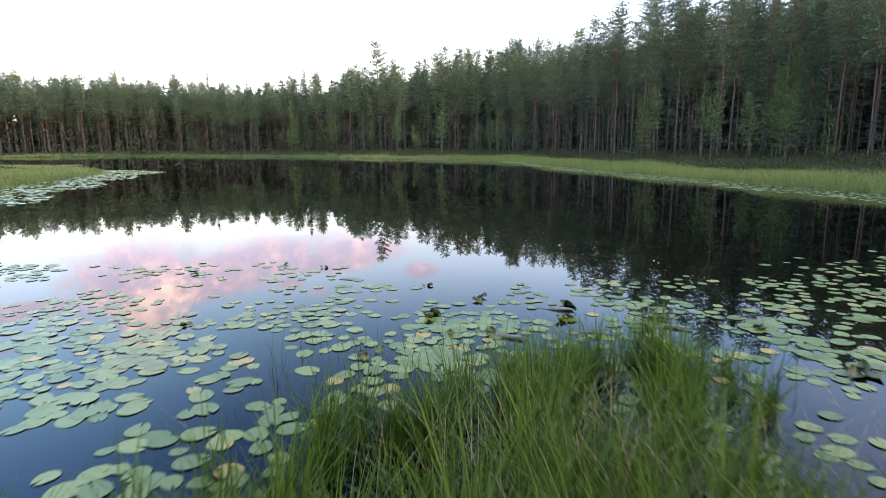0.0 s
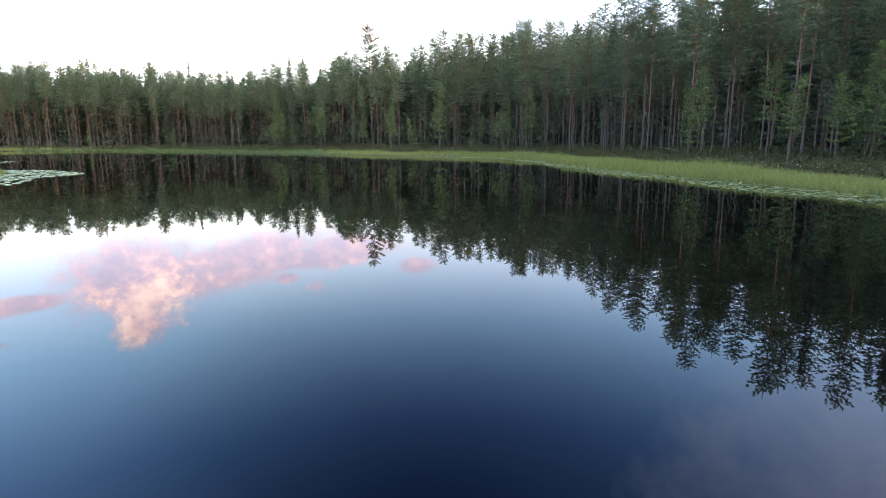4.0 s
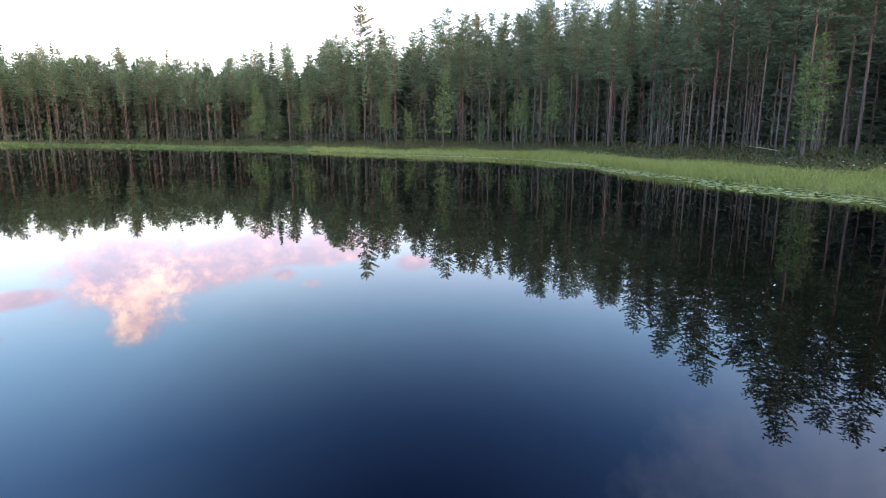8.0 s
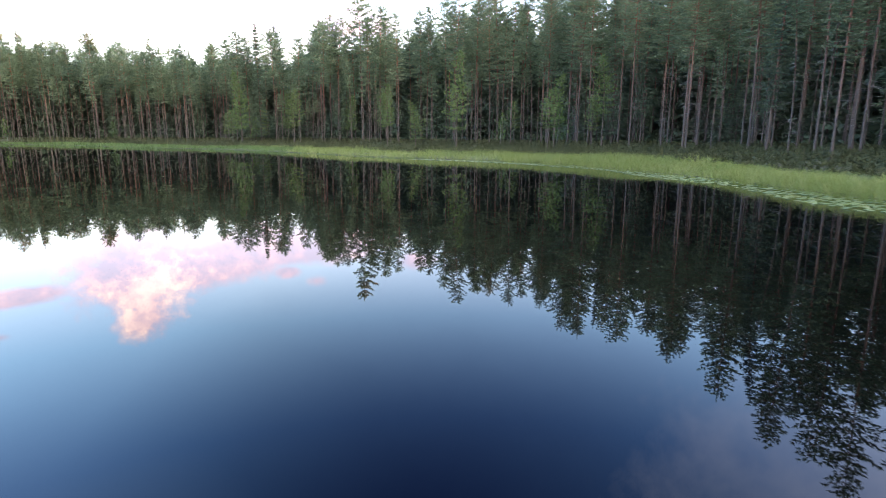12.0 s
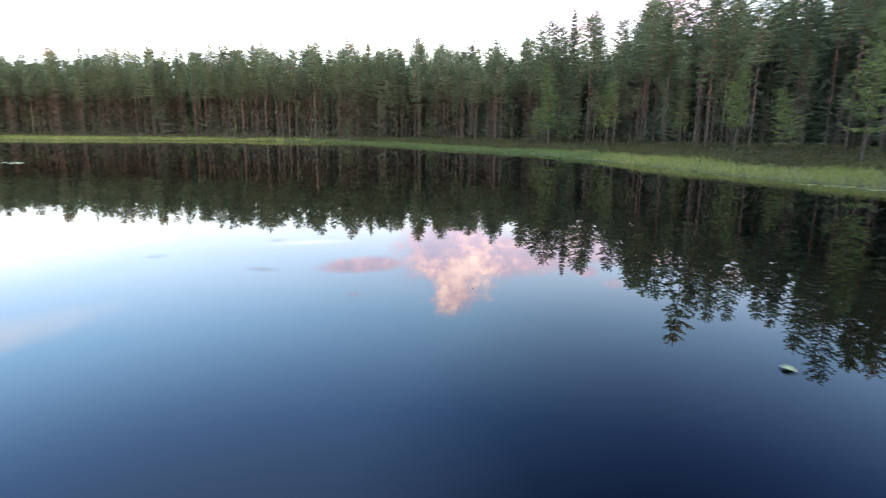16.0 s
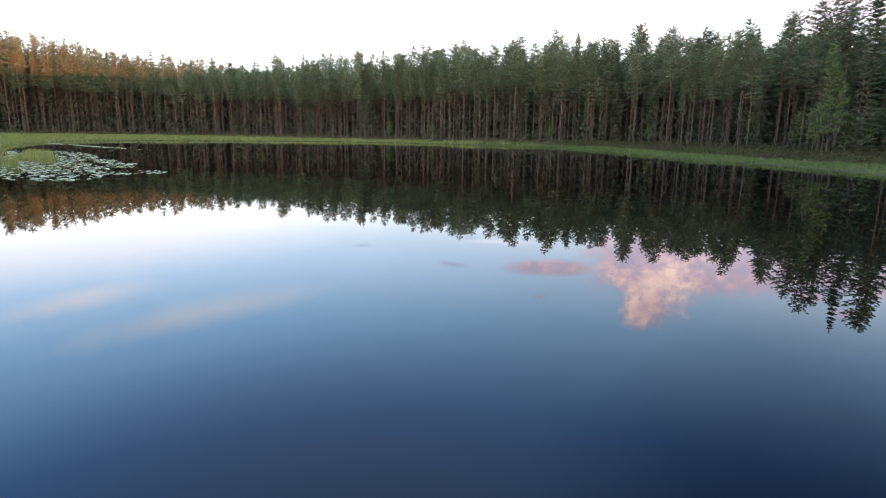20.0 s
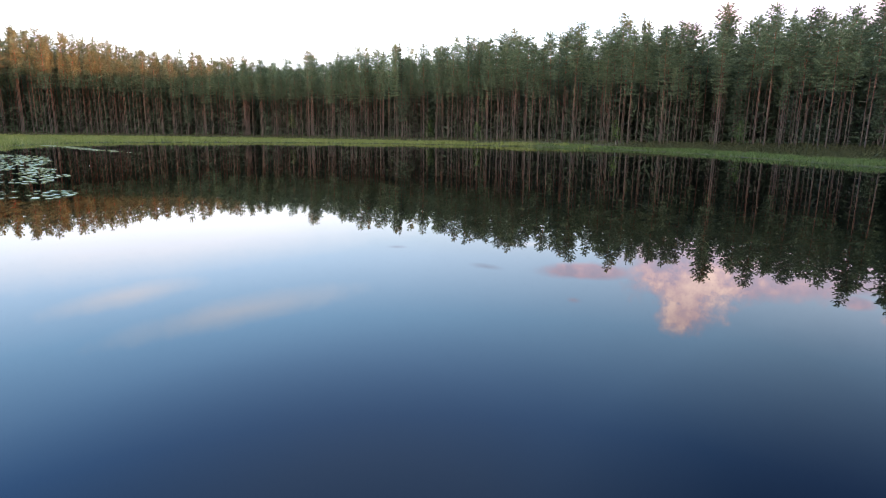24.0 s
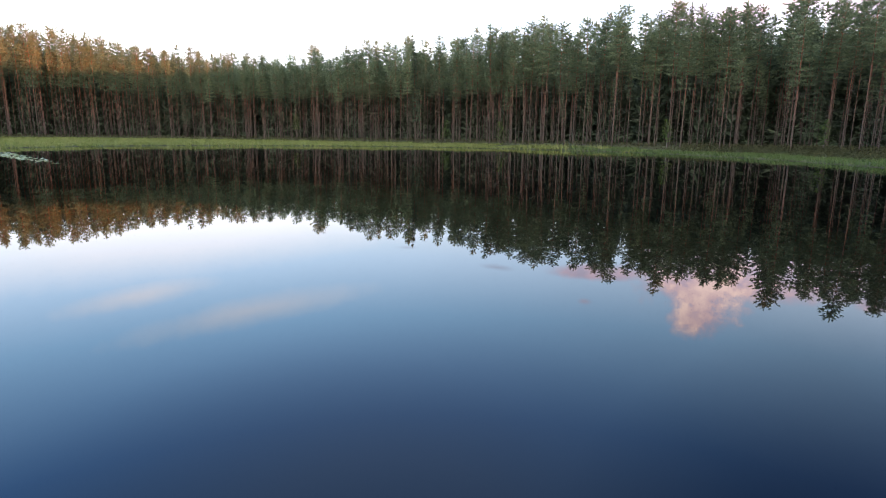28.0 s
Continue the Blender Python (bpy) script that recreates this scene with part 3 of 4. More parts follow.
# trees that stand out: kind, variant, x, y, height
HEROES = [("pine", 6, -12.2, 111.5, 20.6), ("spruce", 0, 5.6, 110.0, 18.9), ("spruce", 1, 12.3, 95.0, 17.0),
          ("spruce", 2, -82.2, 148.0, 20.4), ("spruce", 0, -66.7, 165.0, 21.3), ("pine", 3, -62.3, 137.0, 18.2), ("spruce", 1, -172.5, 136.0, 23.6), ("spruce", 2, -115.8, 147.0, 21.0),
          ("spruce", 0, -122.4, 125.5, 19.0), ("pine", 4, -108.5, 132.5, 19.2), ("pine", 5, -191.6, 116.5, 22.2), ("pine", 1, -196.0, 73.5, 24.8), ("pine", 2, -199.0, 83.0, 24.0), ("pine", 0, -224.0, 71.0, 26.0), ("pine", 5, -197.0, 63.5, 25.2), ("pine", 3, -198.5, 66.0, 24.6), ("pine", 4, -197.0, 68.5, 25.4), ("pine", 0, -196.0, 60.0, 24.0), ("pine", 1, -199.0, 76.0, 24.8), ("pine", 3, -41.3, 136.0, 15.8),
          ("young", 0, -7.6, 97.6, 6.9), ("young", 3, -0.3, 88.0, 9.0),
          ("young", 0, 8.1, 84.5, 6.4), ("young", 1, -24.0, 119.0, 7.4), ("young", 2, -31.0, 117.6, 5.3), ("young", 3, -29.6, 115.6, 9.8), ("young", 0, -20.9, 110.0, 7.2), ("young", 3, -4.3, 93.0, 4.8), ("pine", 1, 8.6, 91.0, 15.6), ("pine", 0, -86.0, 124.5, 15.8), ("pine", 2, -18.3, 115.0, 15.8), ("spruce", 1, -15.6, 114.4, 15.4), ("pine", 4, -13.9, 116.8, 15.6),
          ("pine", 2, 17.9, 61.2, 14.8), ("pine", 3, 17.4, 58.4, 15.0), ("pine", 1, 15.9, 60.2, 11.5), ("pine", 4, 16.2, 67.9, 14.4), ("pine", 0, 17.6, 50.7, 13.6), ("pine", 5, 19.8, 53.3, 16.6), ("pine", 1, 20.5, 50.8, 14.4), ("pine", 2, 22.2, 49.6, 14.2),
          ("pine", 4, 15.8, 73.8, 13.8), ("pine", 3, 13.3, 69.7, 12.0), ("pine", 5, 17.8, 65.9, 14.6), ("pine", 1, 21.6, 53.6, 14.0), ("pine", 0, 21.6, 45.3, 15.2), ("pine", 4, 20.3, 56.6, 15.2), ("pine", 3, 28.0, 52.7, 15.0), ("pine", 2, 20.1, 86.0, 17.2), ("pine", 4, 11.6, 91.5, 14.0),
          ("young", 2, 18.9, 51.6, 6.3), ("young", 3, 17.4, 50.2, 5.0), ("young", 2, 21.0, 46.8, 6.2), ("young", 1, 24.6, 42.4, 6.6), ("young", 0, 19.7, 42.3, 5.0), ("young", 3, 26.6, 45.4, 7.4), ("young", 1, 22.1, 41.8, 4.9), ("young", 3, 23.6, 39.6, 5.0), ("young", 2, 10.9, 79.6, 7.2), ("young", 0, 10.6, 81.6, 4.4), ("pine", 5, 9.3, 97.5, 12.0), ("young", 2, 6.6, 79.3, 4.8), ("young", 0, -29.5, 111.5, 4.6)]
spots = []
cand = rng.uniform((-245, -60), (60, 185), (16000, 2))
ce = outside(EDGE, cand[:, 0], cand[:, 1])
cell = {}


def free(x, y, gap):
    i, j = int(x // 3), int(y // 3)
    for a in (i - 1, i, i + 1):
        for c in (j - 1, j, j + 1):
            for (px, py) in cell.get((a, c), ()):
                if (px - x) ** 2 + (py - y) ** 2 < gap * gap:
                    return False
    cell.setdefault((i, j), []).append((x, y))
    return True


for _, _, x, y, _ in HEROES:
    free(x, y, 0.1)
for (x, y), e in zip(cand, ce):
    back = y < 30 and x < 14 or x < -150 and y < 60
    if 0 < e < (20 if not back else 16) and free(x, y, (1.6 if e < 5 else 1.9 if e < 10 else 2.4) if not back else 3.4):
        spots.append((x, y, e))
spots.sort(key=lambda s: s[2] * 3.0 + 0.35 * from_flight(s[0], s[1]) + (200 if s[1] < 12 or s[0] < -150 and s[1] < 60 else 0))
for kind, var, x, y, h in HEROES:
    plant(kind, var, x, y, h, rng.uniform(0, 6.28))
near, rest = spots[:330], spots[330:]


def choose(e, x):
    r = rng.uniform()
    if e < 4.0 and r < (0.10 if x > -45 else 0.03):
        return "young"
    return "spruce" if r > (0.91 if x > -45 else 0.97) else "pine"


near_z = level(np.array([p[0] for p in near]), np.array([p[1] for p in near]))
for (x, y, e), z in zip(near, near_z):
    kind = choose(e, x)
    h = stand_height(x, y) * rng.uniform(0.80, 1.02) if kind != "young" else rng.uniform(3.0, 8.0)
    plant(kind, int(rng.integers(0, {"pine": 6, "spruce": 3, "young": 4}[kind])), x, y, h, rng.uniform(0, 6.28), float(z))
thin = [(x, y) for (x, y), e in zip(cand, ce) if 0.3 < e < 9 and y > 30 and from_flight(x, y) < 95 and free(x, y, 1.15)]
thin.sort(key=lambda p: from_flight(p[0], p[1]))
for x, y in thin[:150]:
    plant("pole", int(rng.integers(0, 4)), x, y, rng.uniform(6.0, 11.5), rng.uniform(0, 6.28))
# the woods behind them, past counting
rough_shapes = [tree_shape(k, 300 + i, 2 if i < 13 else 0) for i, k in enumerate(["pine", "pine", "pine", "pine", "spruce", "spruce", "thicket", "thicket", "thicket", "backing", "backing", "backing", "backing", "thicket", "thicket", "thicket", "pole", "pole", "pole"])]
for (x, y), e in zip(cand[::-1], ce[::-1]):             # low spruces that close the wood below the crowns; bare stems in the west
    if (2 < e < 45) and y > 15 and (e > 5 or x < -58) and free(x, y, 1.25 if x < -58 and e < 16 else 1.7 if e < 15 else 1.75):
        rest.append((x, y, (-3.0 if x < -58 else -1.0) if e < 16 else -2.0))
rest_z = level(np.array([p[0] for p in rest]), np.array([p[1] for p in rest]))
vs, quads, tris, shade_tris, off = [], [], [], [], 0
for (x, y, e), z in zip(rest, rest_z):
    low = e < 0
    (tv, tf), (cv, cf), h0, _ = rough_shapes[int(rng.integers(*((16, 19) if e < -2.5 else (9, 13) if e < -1.5 else (13, 16) if from_flight(x, y) < 52 else (6, 9)))) if low else int(rng.integers(0, 6 if x > -45 else 4))]
    h = stand_height(x, y) * rng.uniform(0.84, 1.02)
    if low:
        h = rng.uniform(2.2, 6.5) if e > -1.5 else stand_height(x, y) * rng.uniform(0.6, 0.85) if e < -2.5 else stand_height(x, y) * (rng.uniform(0.70, 0.93) if x < -25 else rng.uniform(0.80, 0.99))
    a, s = rng.uniform(0, 6.28), h / h0
    R = np.array([[math.cos(a), -math.sin(a), 0], [math.sin(a), math.cos(a), 0], [0, 0, s]])
    vs += [tv @ R.T + np.array([x, y, z]), cv @ R.T + np.array([x, y, z])]
    quads.append(np.asarray(tf) + off)
    # understorey and backing take darker needles in place of the shade under the crowns
    (shade_tris if low and e > -2.5 else tris).append(cf + off + len(tv))
    off += len(tv) + len(cv)
tagged(new("far_woods", quick_mesh("far_woods", np.concatenate(vs), np.concatenate(quads), np.concatenate(tris), [bark, pine_needles, spruce_needles], np.concatenate(shade_tris))), "dense dark pine and spruce forest standing behind the shore trees", "forest", kind="stuff")

# ---- sedge along the shores ----


def blades(rng, x, y, z, height, width, lean, segments=1):
    """Narrow upright leaves, bent over at the tip."""
    n = len(x)
    a = rng.uniform(0, 2 * np.pi, n)
    d = np.stack([np.cos(a), np.sin(a)], 1)
    side = np.stack([-d[:, 1], d[:, 0]], 1) * (width / 2)[:, None]
    out = []
    for k in range(segments):
        u = k / segments
        c = np.stack([x, y], 1) + d * (lean * height * u ** 2)[:, None]
        zz = z + height * (u - 0.25 * lean * u * u)
        for sgn in (1, -1):
            out.append(np.concatenate([c + sgn * side * (1 - 0.5 * u), zz[:, None]], 1))
    tip = np.concatenate([np.stack([x, y], 1) + d * (lean * height)[:, None], (z + height * (1 - 0.25 * lean))[:, None]], 1)
    out.append(tip)
    v = np.stack(out, 1).reshape(-1, 3)
    k = 2 * segments + 1
    base = np.arange(n)[:, None] * k
    f = []
    for s in range(segments - 1):
        f.append(base + np.array([[2 * s, 2 * s + 1, 2 * s + 3]]))
        f.append(base + np.array([[2 * s, 2 * s + 3, 2 * s + 2]]))
    f.append(base + np.array([[2 * segments - 2, 2 * segments - 1, 2 * segments]]))
    return v, np.concatenate(f)


c = np.concatenate([rng.uniform((-200, -6), (26, 135), (560000, 2)), rng.uniform((2, 9), (22, 75), (70000, 2)), rng.uniform((-30, 8), (-12, 45), (22000, 2))])
s = outside(SHORE, c[:, 0], c[:, 1])
e = outside(EDGE, c[:, 0], c[:, 1])
dist = from_flight(c[:, 0], c[:, 1])
chance = np.where(s < 7, 1.0, 0.45) * np.where(dist < 45, 1.0, 0.6)
keep = (s > np.where((c[:, 0] > 0) & (c[:, 1] < 62), -0.35, -0.4)) & (e < -1.5) & ((s < 3.6 + 1.0 * waves(c[:, 0], c[:, 1])) | (c[:, 0] < -96)) & (rng.uniform(size=len(s)) < chance) & ~((np.abs(c[:, 0]) < 4) & (c[:, 1] < 3.5))
c, s, e, dist = c[keep], s[keep], e[keep], dist[keep]
rep = 4
cx = np.repeat(c[:, 0], rep) + rng.normal(size=len(c) * rep) * 0.12
cy = np.repeat(c[:, 1], rep) + rng.normal(size=len(c) * rep) * 0.12
hh = np.repeat(0.42 + 0.12 * waves(c[:, 0] * 1.3, c[:, 1] * 1.3) - 0.15 * (s > 8), rep) * rng.uniform(0.6, 1.25, len(cx))
zz = np.repeat(np.maximum(level(c[:, 0], c[:, 1]), -0.1), rep)
dark = np.repeat((np.abs(c[:, 0] + 46 + 4 * waves(c[:, 0], c[:, 1])) < 31) & (c[:, 1] > 78), rep)      # lower sedge on the north shore, its shade painted as a darker colour
v, f = blades(rng, cx, cy, zz, np.maximum(hh, 0.15) * np.where(dark, 0.8, 1.0), np.repeat(0.010 + 0.0007 * dist, rep), rng.uniform(0.15, 1.0, len(cx)))
tagged(new("sedge_belt", quick_mesh("sedge_belt", v, np.zeros((0, 4), int), f[~dark], [sedge_blade, sedge_blade, shaded_sedge], f[dark])), "light green belt of sedge growing along the wet shore", "grass", kind="stuff")

# ---- the near bank: a tussock of tall sedge ----
rng = np.random.default_rng(23)
clumps = rng.uniform((-2.8, 0.6), (3.0, 4.3), (420, 2))
shape = np.min([((clumps[:, 0] - 0.3) / 1.35) ** 2 + ((clumps[:, 1] - 2.0) / 1.75) ** 2, 0.25 + ((clumps[:, 0] - 1.0) / 0.75) ** 2 + ((clumps[:, 1] - 3.4) / 1.1) ** 2, 0.6 + ((clumps[:, 0] - 1.6) / 0.95) ** 2 + ((clumps[:, 1] - 3.7) / 0.9) ** 2], axis=0)
fringe = (clumps[:, 1] < 2.45 + 0.2 * np.sin(clumps[:, 0] * 4)) & (clumps[:, 0] < 1.35)
clumps = clumps[(shape < 1.0) | fringe]
shape = np.min([((clumps[:, 0] - 0.3) / 1.35) ** 2 + ((clumps[:, 1] - 2.0) / 1.75) ** 2, 0.25 + ((clumps[:, 0] - 1.0) / 0.75) ** 2 + ((clumps[:, 1] - 3.4) / 1.1) ** 2, 0.6 + ((clumps[:, 0] - 1.6) / 0.95) ** 2 + ((clumps[:, 1] - 3.7) / 0.9) ** 2], axis=0)
per_clump = np.where(shape < 1, 60, 24)
own = np.repeat(np.arange(len(clumps)), per_clump)
out = rng.normal(size=(len(own), 2)) * 0.042
tx, ty = clumps[own, 0] + out[:, 0], clumps[own, 1] + out[:, 1]
vigour = rng.uniform(0.5, 1.2, len(clumps)) * np.where(shape < 1, 0.80 - 0.28 * shape, 0.52)
tall = vigour[own] * rng.uniform(0.45, 1.1, len(own)) * (1 - 0.25 * np.clip((1.5 - ty) / 0.8, 0, 1))
v, f = blades(rng, tx, ty, np.maximum(level(tx, ty), -0.05) - 0.03, tall, rng.uniform(0.005, 0.013, len(tx)), rng.uniform(0.05, 0.9, len(tx)), 4)
tussock = tagged(new("sedge_tussock"), "lush green tussock of tall sedge in shallow water", "grass")
tagged(part("leafage", mesh_of("leafage", v, f, [tuft_blade]), tussock), kind="stuff")
n = 850
tx, ty = rng.normal(0.9, 0.7, n), rng.normal(2.4, 0.6, n)
v, f = blades(rng, tx, ty, np.maximum(level(tx, ty), -0.2) - 0.02, rng.uniform(0.30, 0.65, n), rng.uniform(0.003, 0.006, n), rng.uniform(0.2, 1.1, n), 4)
straw, t, b = material("dry_straw")
t.links.new(ramp(t, noise_tex(t, world_place(t), 9.0), [(0.3, (0.16, 0.11, 0.05)), (0.7, (0.38, 0.31, 0.16))]), b.inputs["Base Color"])
b.inputs["Roughness"].default_value = 0.8
tagged(part("dry_straw", mesh_of("dry_straw", v, f, [straw]), tussock, "pale dry stalks"), kind="stuff")
n = 260
tx, ty = rng.uniform(-1.4, 2.0, n), rng.uniform(3.2, 4.9, n)
v, f = blades(rng, tx, ty, np.full(n, -0.05), rng.uniform(0.20, 0.50, n), rng.uniform(0.003, 0.006, n), rng.uniform(0.05, 0.4, n), 4)
tagged(part("sparse_leafage", mesh_of("sparse_leafage", v, f, [tuft_blade]), tussock, "scattered thin blades standing in the water"), kind="stuff")

# ---- water lilies ----


def pad_shape(rng, sides=16, fold=0.0):
    """A floating leaf: an oval with a narrow cleft, its rim a little raised and uneven."""
    cleft = 0.16
    ang = np.linspace(cleft, 2 * np.pi - cleft, sides)
    wob = 1 + 0.05 * np.sin(ang * 3 + rng.uniform(0, 6)) + rng.normal(size=sides) * 0.015
    ex, ey = 0.5 * np.cos(ang) * wob, 0.40 * np.sin(ang) * wob
    lift = 0.008 * rng.uniform(0, 1, sides) + fold * np.abs(np.sin(ang)) ** 2 * 0.5
    v = [(0.14, 0, 0.0)]
    for k, z in ((0.6, 0.25), (1.0, 1.0)):
        v += [(0.14 + (x - 0.14) * k, y * k, l * z + 0.003) for x, y, l in zip(ex, ey, lift)]
    v += [(0.14 + (x - 0.14) * 0.97, y * 0.97, l - 0.010) for x, y, l in zip(ex, ey, lift)]
    f = [(0, 1 + i, 2 + i) for i in range(sides - 1)]
    for r in (0, 1):
        o = 1 + r * sides
        f += [(o + i, o + sides + i, o + sides + i + 1, o + i + 1) for i in range(sides - 1)]
    return np.array(v), f


pads = [pad_shape(rng, 13) for _ in range(6)]
pad_meshes = [mesh_of("lily_leaf", v, f, [pad]) for v, f in pads]
bed = tagged(new("lily_bed"), "bed of floating yellow water lily leaves near the bank", "water lilies")
places = []


def lily_here(x, y):
    """How thick the lilies grow at a place."""
    if x < -1.5 and 7.3 < y < 8.1:
        return 0.32
    if y > 6.9 and -1.2 < x < 2.4:
        return 0.0
    if y > 7.5 + 0.16 * max(x - 2, 0) + 0.25 * math.sin(x * 3) or y < 2.3:
        return 0.0
    thick = 0.75 if x < -0.4 or x > 1.4 else 0.6
    if -3.6 < x < 0.6 and 3.3 < y < 5.7:
        thick = 1.15
    if x > 1.5 and 2.3 < y < 6.6:
        thick = 0.9
    if -0.8 < x < 1.5 and y < 3.6:
        thick = 0.12
    if x > 1.3 and y < 3.7:
        thick = 0.4
    if y > 6.1 and x < 3.0:
        thick *= 0.6
    if y > 6.7:
        thick *= 0.4
    return thick * (0.55 + 0.45 * math.sin(x * 2.1 + 1) * math.sin(y * 1.7 + 0.5))


tries = 0
while len(places) < 2100 and tries < 60000:
    tries += 1
    cx, cy = rng.uniform(-8.0, 9.0), rng.uniform(2.3, 10.0)
    if rng.uniform() > lily_here(cx, cy):
        continue
    for k in range(int(rng.integers(1, 9))):
        x, y = cx + rng.normal() * 0.17, cy + rng.normal() * 0.17
        if all((x - a) ** 2 + (y - c) ** 2 > 0.0060 for a, c in places) and not (((x - 0.35) / 1.3) ** 2 + ((y - 2.0) / 1.7) ** 2 < 1):
            places.append((x, y))
places.sort(key=lambda p: (p[0] / 1.6) ** 2 + (p[1] - 3) ** 2)
pieces = []
for i, (x, y) in enumerate(places):
    s, a, k = (rng.uniform(0.10, 0.17) if y > 5.4 or x > 1.3 and y < 4 else rng.uniform(0.11, 0.215)), rng.uniform(0, 6.28), int(rng.integers(0, 6))
    m = Matrix.Translation((x, y, 0.002 + 0.005 * rng.uniform())) @ Euler((rng.normal() * 0.012, rng.normal() * 0.012, a)).to_matrix().to_4x4() @ Matrix.Scale(s, 4)
    if i < 300:
        leaf = new("lily_leaf", pad_meshes[k])
        leaf.parent, leaf.matrix_basis = bed, m
    else:
        pieces.append((np.array([m @ Vector(p) for p in pads[k][0]]), pads[k][1]))
v, f = join(pieces)
tagged(part("outer_lily_leaves", mesh_of("outer_lily_leaves", v, f, [pad]), bed), kind="stuff")

curled, t, b = material("curled_leaf")
mott = noise_tex(t, world_place(t), 12.0, 4.0)
t.links.new(ramp(t, mott, [(0.35, (0.03, 0.03, 0.012)), (0.5, (0.08, 0.10, 0.025)), (0.62, (0.18, 0.20, 0.05)), (0.75, (0.16, 0.08, 0.035))]), b.inputs["Base Color"])
b.inputs["Roughness"].default_value = 0.5
for x, y, size in ((-3.4, 7.5, 0.12), (-0.2, 6.8, 0.12), (-0.1, 5.5, 0.22), (-2.5, 5.3, 0.14), (-2.3, 8.1, 0.10), (-1.7, 7.9, 0.10), (0.4, 6.1, 0.20), (1.3, 6.0, 0.26), (1.2, 5.3, 0.22), (0.4, 4.95, 0.18), (2.1, 5.3, 0.24), (3.1, 4.0, 0.28), (2.0, 6.4, 0.2), (0.1, 4.9, 0.2), (2.9, 5.0, 0.22), (-0.6, 4.4, 0.22)):
    ob = tagged(new("curled_lily_leaf"), "curled browning lily leaves standing out of the water", "lily leaf", "curled lily leaves")
    ob.location = (x, y, 0.0)
    for k in range(int(rng.integers(2, 5))):
        v, f = pad_shape(rng, 14, rng.uniform(0.3, 0.8))
        R = np.array(Euler((rng.normal() * 0.35, rng.normal() * 0.35, rng.uniform(0, 6.28))).to_matrix())
        v = v @ R.T * size * rng.uniform(0.4, 0.62) + np.array([rng.normal() * size * 0.3, rng.normal() * size * 0.3, 0.012])
        part("leaf", mesh_of("curled_leaf", v, f, [curled], smooth=True), ob)
for x, y, a, ln in ((1.15, 5.72, -0.35, 0.42), (0.52, 4.88, -0.5, 0.5), (2.05, 5.15, -0.6, 0.55), (1.35, 4.95, -0.5, 0.4)):
    pts = [np.array([math.cos(a) * s * ln, math.sin(a) * s * ln, 0.008 + 0.012 * math.sin(s * 5)]) for s in (-0.5, -0.2, 0.1, 0.35, 0.5)]
    v, f = tube(pts, [0.006, 0.014, 0.018, 0.015, 0.005], 7)
    ob = tagged(new("floating_branch", mesh_of("floating_branch", v, f, [dead_wood], smooth=True)), "short grey dead branch floating among lily leaves", "branch", "floating branches")
    ob.location = (x, y, 0.0)

# ---- lily belts along the shores ----


def belt(name, label, xy, size, leaf=pale_pad):
    n = len(xy)
    sides = 8
    ang = np.linspace(0.2, 2 * np.pi - 0.2, sides)
    shape = np.stack([0.5 * np.cos(ang), 0.42 * np.sin(ang)], 1)
    a = rng.uniform(0, 6.28, n)
    s = rng.uniform(0.7, 1.2, n) * size
    R = np.stack([np.stack([np.cos(a), -np.sin(a)], 1), np.stack([np.sin(a), np.cos(a)], 1)], 1)
    p = np.einsum("nij,kj->nki", R, shape) * s[:, None, None] + xy[:, None]
    z = 0.006 + rng.uniform(0, 0.008, (n, 1)) + rng.uniform(0, 0.006, (n, sides))
    z = z + (rng.uniform(size=(n, 1)) < 0.04) * np.maximum(0, np.cos(ang))[None] * 0.05
    top = np.concatenate([p, z[:, :, None]], 2)
    low = top - np.array([0, 0, 0.01])
    v = np.concatenate([top, low], 1).reshape(-1, 3)
    f = []
    for i in range(n):
        o = i * 2 * sides
        f.append(tuple(range(o, o + sides)))
        f += [(o + k, o + sides + k, o + sides + k + 1, o + k + 1) for k in range(sides - 1)]
    tagged(new(name, mesh_of(name, v, f, [leaf])), label, "water lilies", kind="stuff")


def scatter(x0, x1, y0, y1, n, test):
    p = rng.uniform((x0, y0), (x1, y1), (n, 2))
    return p[test(p[:, 0], p[:, 1], outside(SHORE, p[:, 0], p[:, 1])) > rng.uniform(size=n)]


xy = scatter(-4, 15, 9, 72, 42000, lambda x, y, s: np.where((s < 0.2) & (s > -2.1 - 0.3 * np.sin(y * 0.7) + 0.04 * np.clip(y - 36, 0, 22)), 1.0, 0.0) * (0.75 + 0.25 * waves(x * 3, y * 3)))
belt("lily_belt", "belt of green lily leaves floating along the grassy shore", xy, 0.16, belt_pad)
xy = scatter(-27, -8, 9, 45, 9000, lambda x, y, s: np.where((s < 0.3) & (s > -3.6 + 0.5 * np.sin(y * 0.9)), 1.0, 0.0) * 0.8)
belt("lily_belt", "pale lily leaves floating round the grassy spit", xy, 0.24)


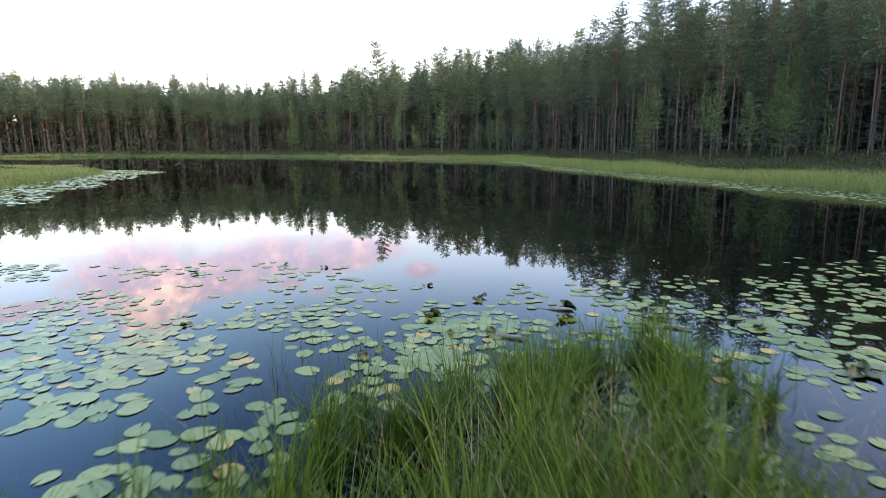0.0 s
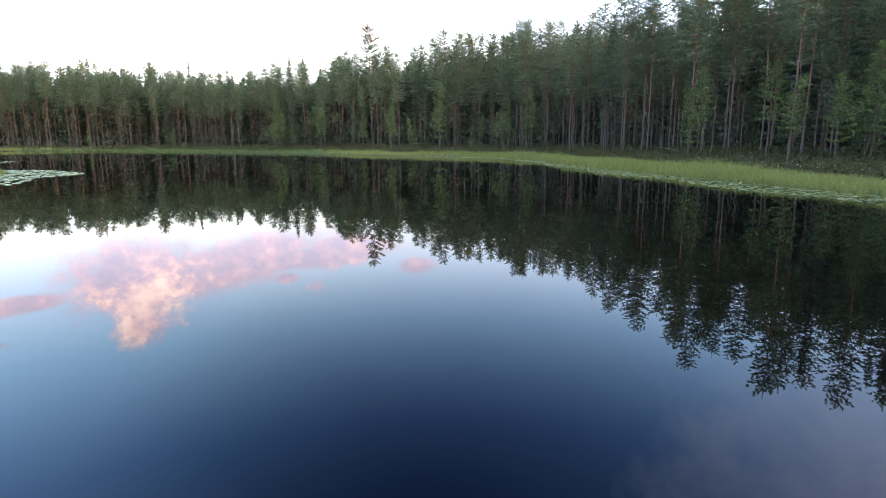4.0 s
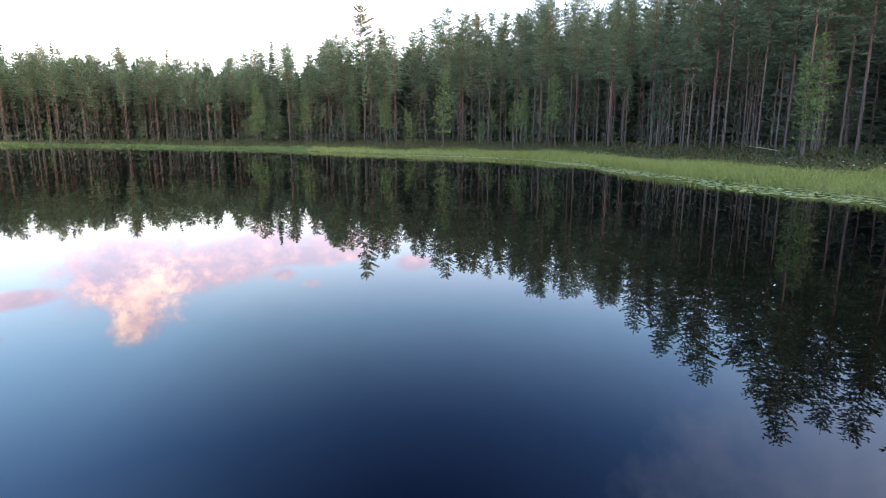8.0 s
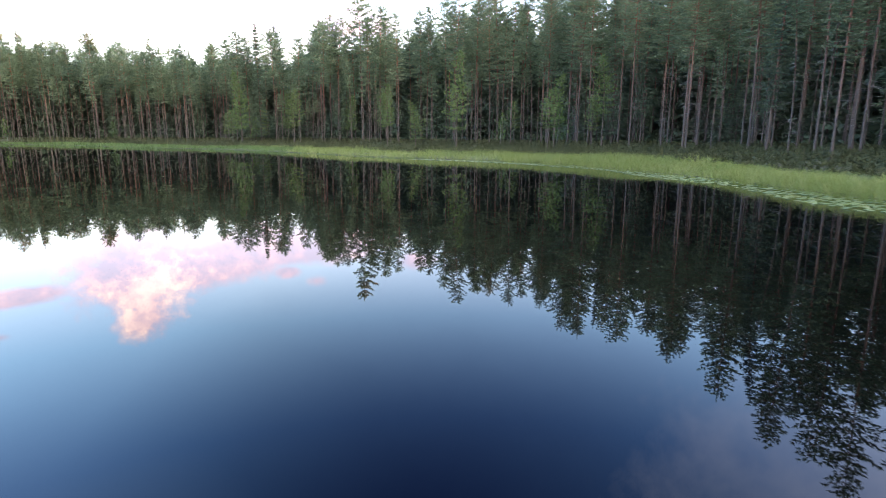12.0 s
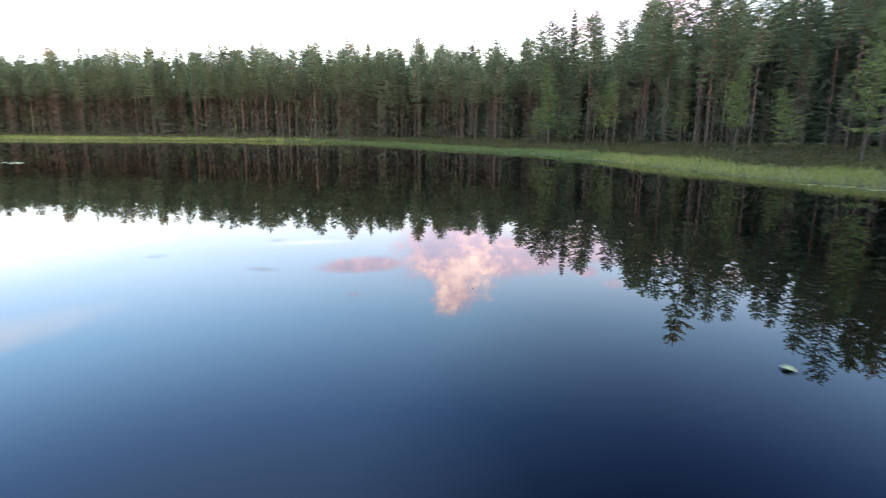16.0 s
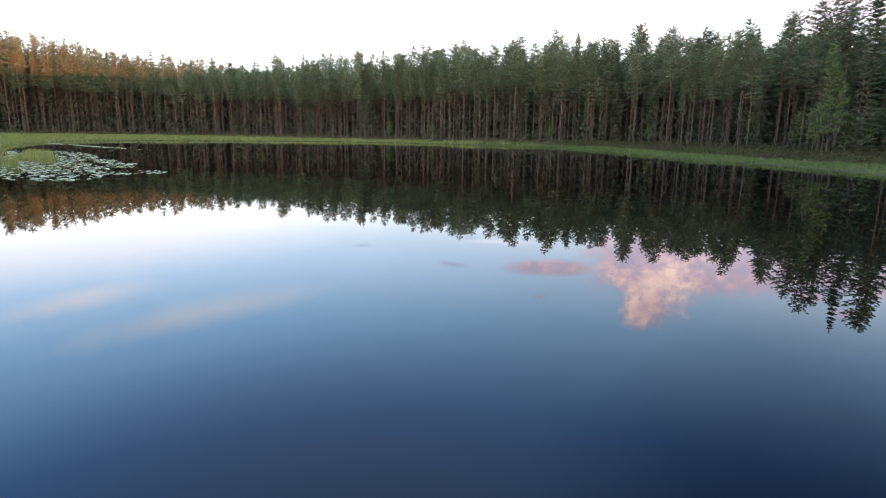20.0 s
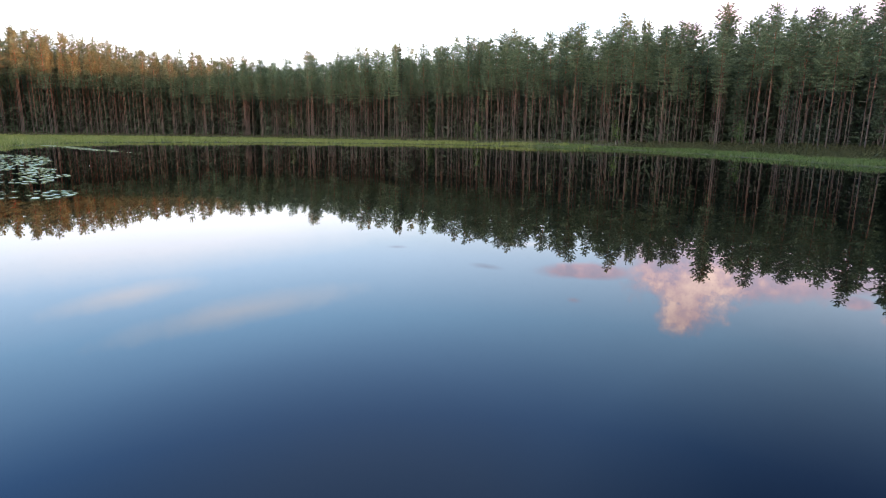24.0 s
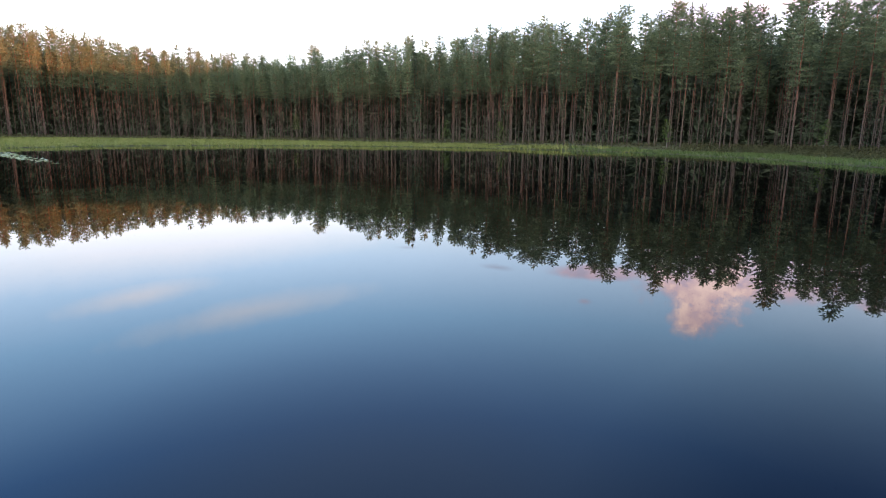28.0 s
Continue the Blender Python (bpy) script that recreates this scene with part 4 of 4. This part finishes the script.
def mat_shape(x, y, s):
    core = ((x + 50.0) / 8.6) ** 2 + ((y - 58.2 - 0.05 * (x + 49.5)) / 3.6) ** 2
    core = np.minimum(core, ((x + 60.0) / 9.0) ** 2 + ((y - 59.4) / 2.6) ** 2)
    core = np.minimum(core, ((x + 41.5) / 4.8) ** 2 + ((y - 57.4) / 2.0) ** 2)
    group = ((x + 39.6) / 1.3) ** 2 + ((y - 60.3) / 1.3) ** 2
    far = ((x + 84) / 14.0) ** 2 + ((y - 65.2 - 0.15 * (x + 84)) / 0.8) ** 2
    inside = np.minimum(np.minimum(core, group), far) + 0.22 * waves(x * 1.3, y * 1.7)
    return np.where((inside < 1) & (s < 0.4), 0.8 * np.clip(1.1 + 0.9 * np.sin(y * 3.1 + 0.6 * np.sin(x * 0.5)), 0.15, 1), 0.0)


xy = scatter(-106, -28, 44, 72, 40000, mat_shape)
belt("lily_mat", "wide mat of pale lily leaves on the open water", xy, 0.17)
# reeds that stand in the mat
n = 24000
gx, gy = rng.uniform(-62, -38, n), rng.uniform(53, 64, n)
clump = ((gx + 51) / 2.6) ** 2 + ((gy - 58.2 - 0.2 * (gx + 51)) / 0.8) ** 2
clump = np.minimum(clump, ((gx + 58) / 3.4) ** 2 + ((gy - 58.6) / 0.9) ** 2)
clump = np.minimum(clump, ((gx + 48) / 3.5) ** 2 + ((gy - 56.3) / 0.8) ** 2) + 0.5 * waves(gx * 1.7, gy * 2.1)
gx, gy = gx[clump < 0.8], gy[clump < 0.8]
v, f = blades(rng, gx, gy, np.full(len(gx), -0.05), rng.uniform(0.3, 0.7, len(gx)), np.full(len(gx), 0.035), rng.uniform(0.05, 0.35, len(gx)))
tagged(new("reed_clump", mesh_of("reed_clump", v, f, [sedge_blade])), "light green sedge clumps standing in the lily mat", "grass", kind="stuff")

# ---- heath and saplings at the forest edge ----
c = np.concatenate([rng.uniform((-215, 0), (40, 150), (90000, 2)), rng.uniform((3, 12), (27, 100), (26000, 2)), rng.uniform((-70, 66), (6, 135), (40000, 2))])
e = outside(EDGE, c[:, 0], c[:, 1])
s = outside(SHORE, c[:, 0], c[:, 1])
keep = ((e > -6.5) | (c[:, 0] > -96)) & (e < 9) & (s > 3.2) & (rng.uniform(size=len(e)) < 0.8)
c = c[keep]
cent = np.stack([c[:, 0], c[:, 1], level(c[:, 0], c[:, 1]) + rng.uniform(0.02, 0.38, len(c))], 1)
v, f = sprays(rng, cent, np.tile([[0, 0, 0.4]], (len(c), 1)), 0.28, 5, 0.25, 0.15)
tagged(new("heath", quick_mesh("heath", v, np.zeros((0, 4), int), f, [heath_leaf])), "brownish green heath and bilberry scrub under the trees", "shrubs", kind="stuff")
spots2 = [(x, y, e) for x, y, e in spots if e < 3.0 and y > 20]
for k in range(10):
    x, y, e = spots2[(k * 7) % len(spots2)]
    plant("birch", k % 3, x - 1.2, y - 1.0, rng.uniform(2.0, 4.6), rng.uniform(0, 6.28))

# ---- small things on the shore and the water ----
pts = [np.array(p) for p in ((16.6, 54.2, 1.10), (17.2, 53.9, 1.02), (17.9, 53.5, 0.88), (18.6, 53.1, 0.66), (19.1, 52.8, 0.30))]
v, f = tube(pts, [0.012, 0.022, 0.03, 0.036, 0.04], 7)
twigs = [(v, f)]
for k in (0, 1, 2):
    a = pts[k + 1]
    twigs.append(tube([a, a + np.array([0.25, 0.30 + 0.1 * k, 0.22]), a + np.array([0.40, 0.70, 0.30])], [0.012, 0.008, 0.003], 4))
v, f = join(twigs)
tagged(new("fallen_branch", mesh_of("fallen_branch", v, f, [dead_wood], smooth=True)), "pale bare fallen branch leaning on the heath", "branch")
cotton, t, b = material("cotton_tuft")
t.links.new(ramp(t, noise_tex(t, place(t), 40.0), [(0.3, (0.55, 0.54, 0.50)), (0.7, (0.80, 0.79, 0.75))]), b.inputs["Base Color"])
b.inputs["Roughness"].default_value = 0.95
cx, cy = rng.uniform(13.2, 16.2, 26), rng.uniform(30, 46, 26)
cz = level(cx, cy) + rng.uniform(0.35, 0.5, 26)
v1, f1 = sprays(rng, np.stack([cx, cy, cz], 1), np.zeros((26, 3)), 0.035, 14, 0.0, 0.4)
v2, f2 = blades(rng, cx, cy, level(cx, cy), cz - level(cx, cy), np.full(26, 0.006), np.zeros(26))
tagged(new("cotton_grass", quick_mesh("cotton_grass", np.concatenate([v1, v2]), np.zeros((0, 4), int), f1, [sedge_blade, cotton, sedge_blade], f2 + len(v1))), "scattered white tufts of cotton grass beside the heath", "cotton grass", kind="stuff")
brown, t, b = material("fallen_leaf")
t.links.new(ramp(t, noise_tex(t, place(t), 30.0), [(0.3, (0.20, 0.24, 0.11)), (0.7, (0.38, 0.42, 0.24))]), b.inputs["Base Color"])
b.inputs["Roughness"].default_value = 0.6
leaf_v, leaf_f = pad_shape(rng, 10, 0.35)
leaf_mesh = mesh_of("floating_leaf", leaf_v, leaf_f, [brown], smooth=True)
for x, y, s, slim in ((-7.57, 52.0, 0.028, 0.4), (-12.0, 55.4, 0.09, 1.0), (-4.45, 51.2, 0.12, 1.0), (-2.88, 48.1, 0.12, 0.32)):
    ob = tagged(new("floating_leaf", leaf_mesh), "small pale fallen leaf floating on still water", "leaf", "floating leaves")
    ob.matrix_basis = Matrix.Translation((x, y, 0.004)) @ Matrix.Rotation(x * 5 if slim == 1.0 else -0.15, 4, "Z") @ Matrix.Diagonal((s, s * slim, s, 1.0))
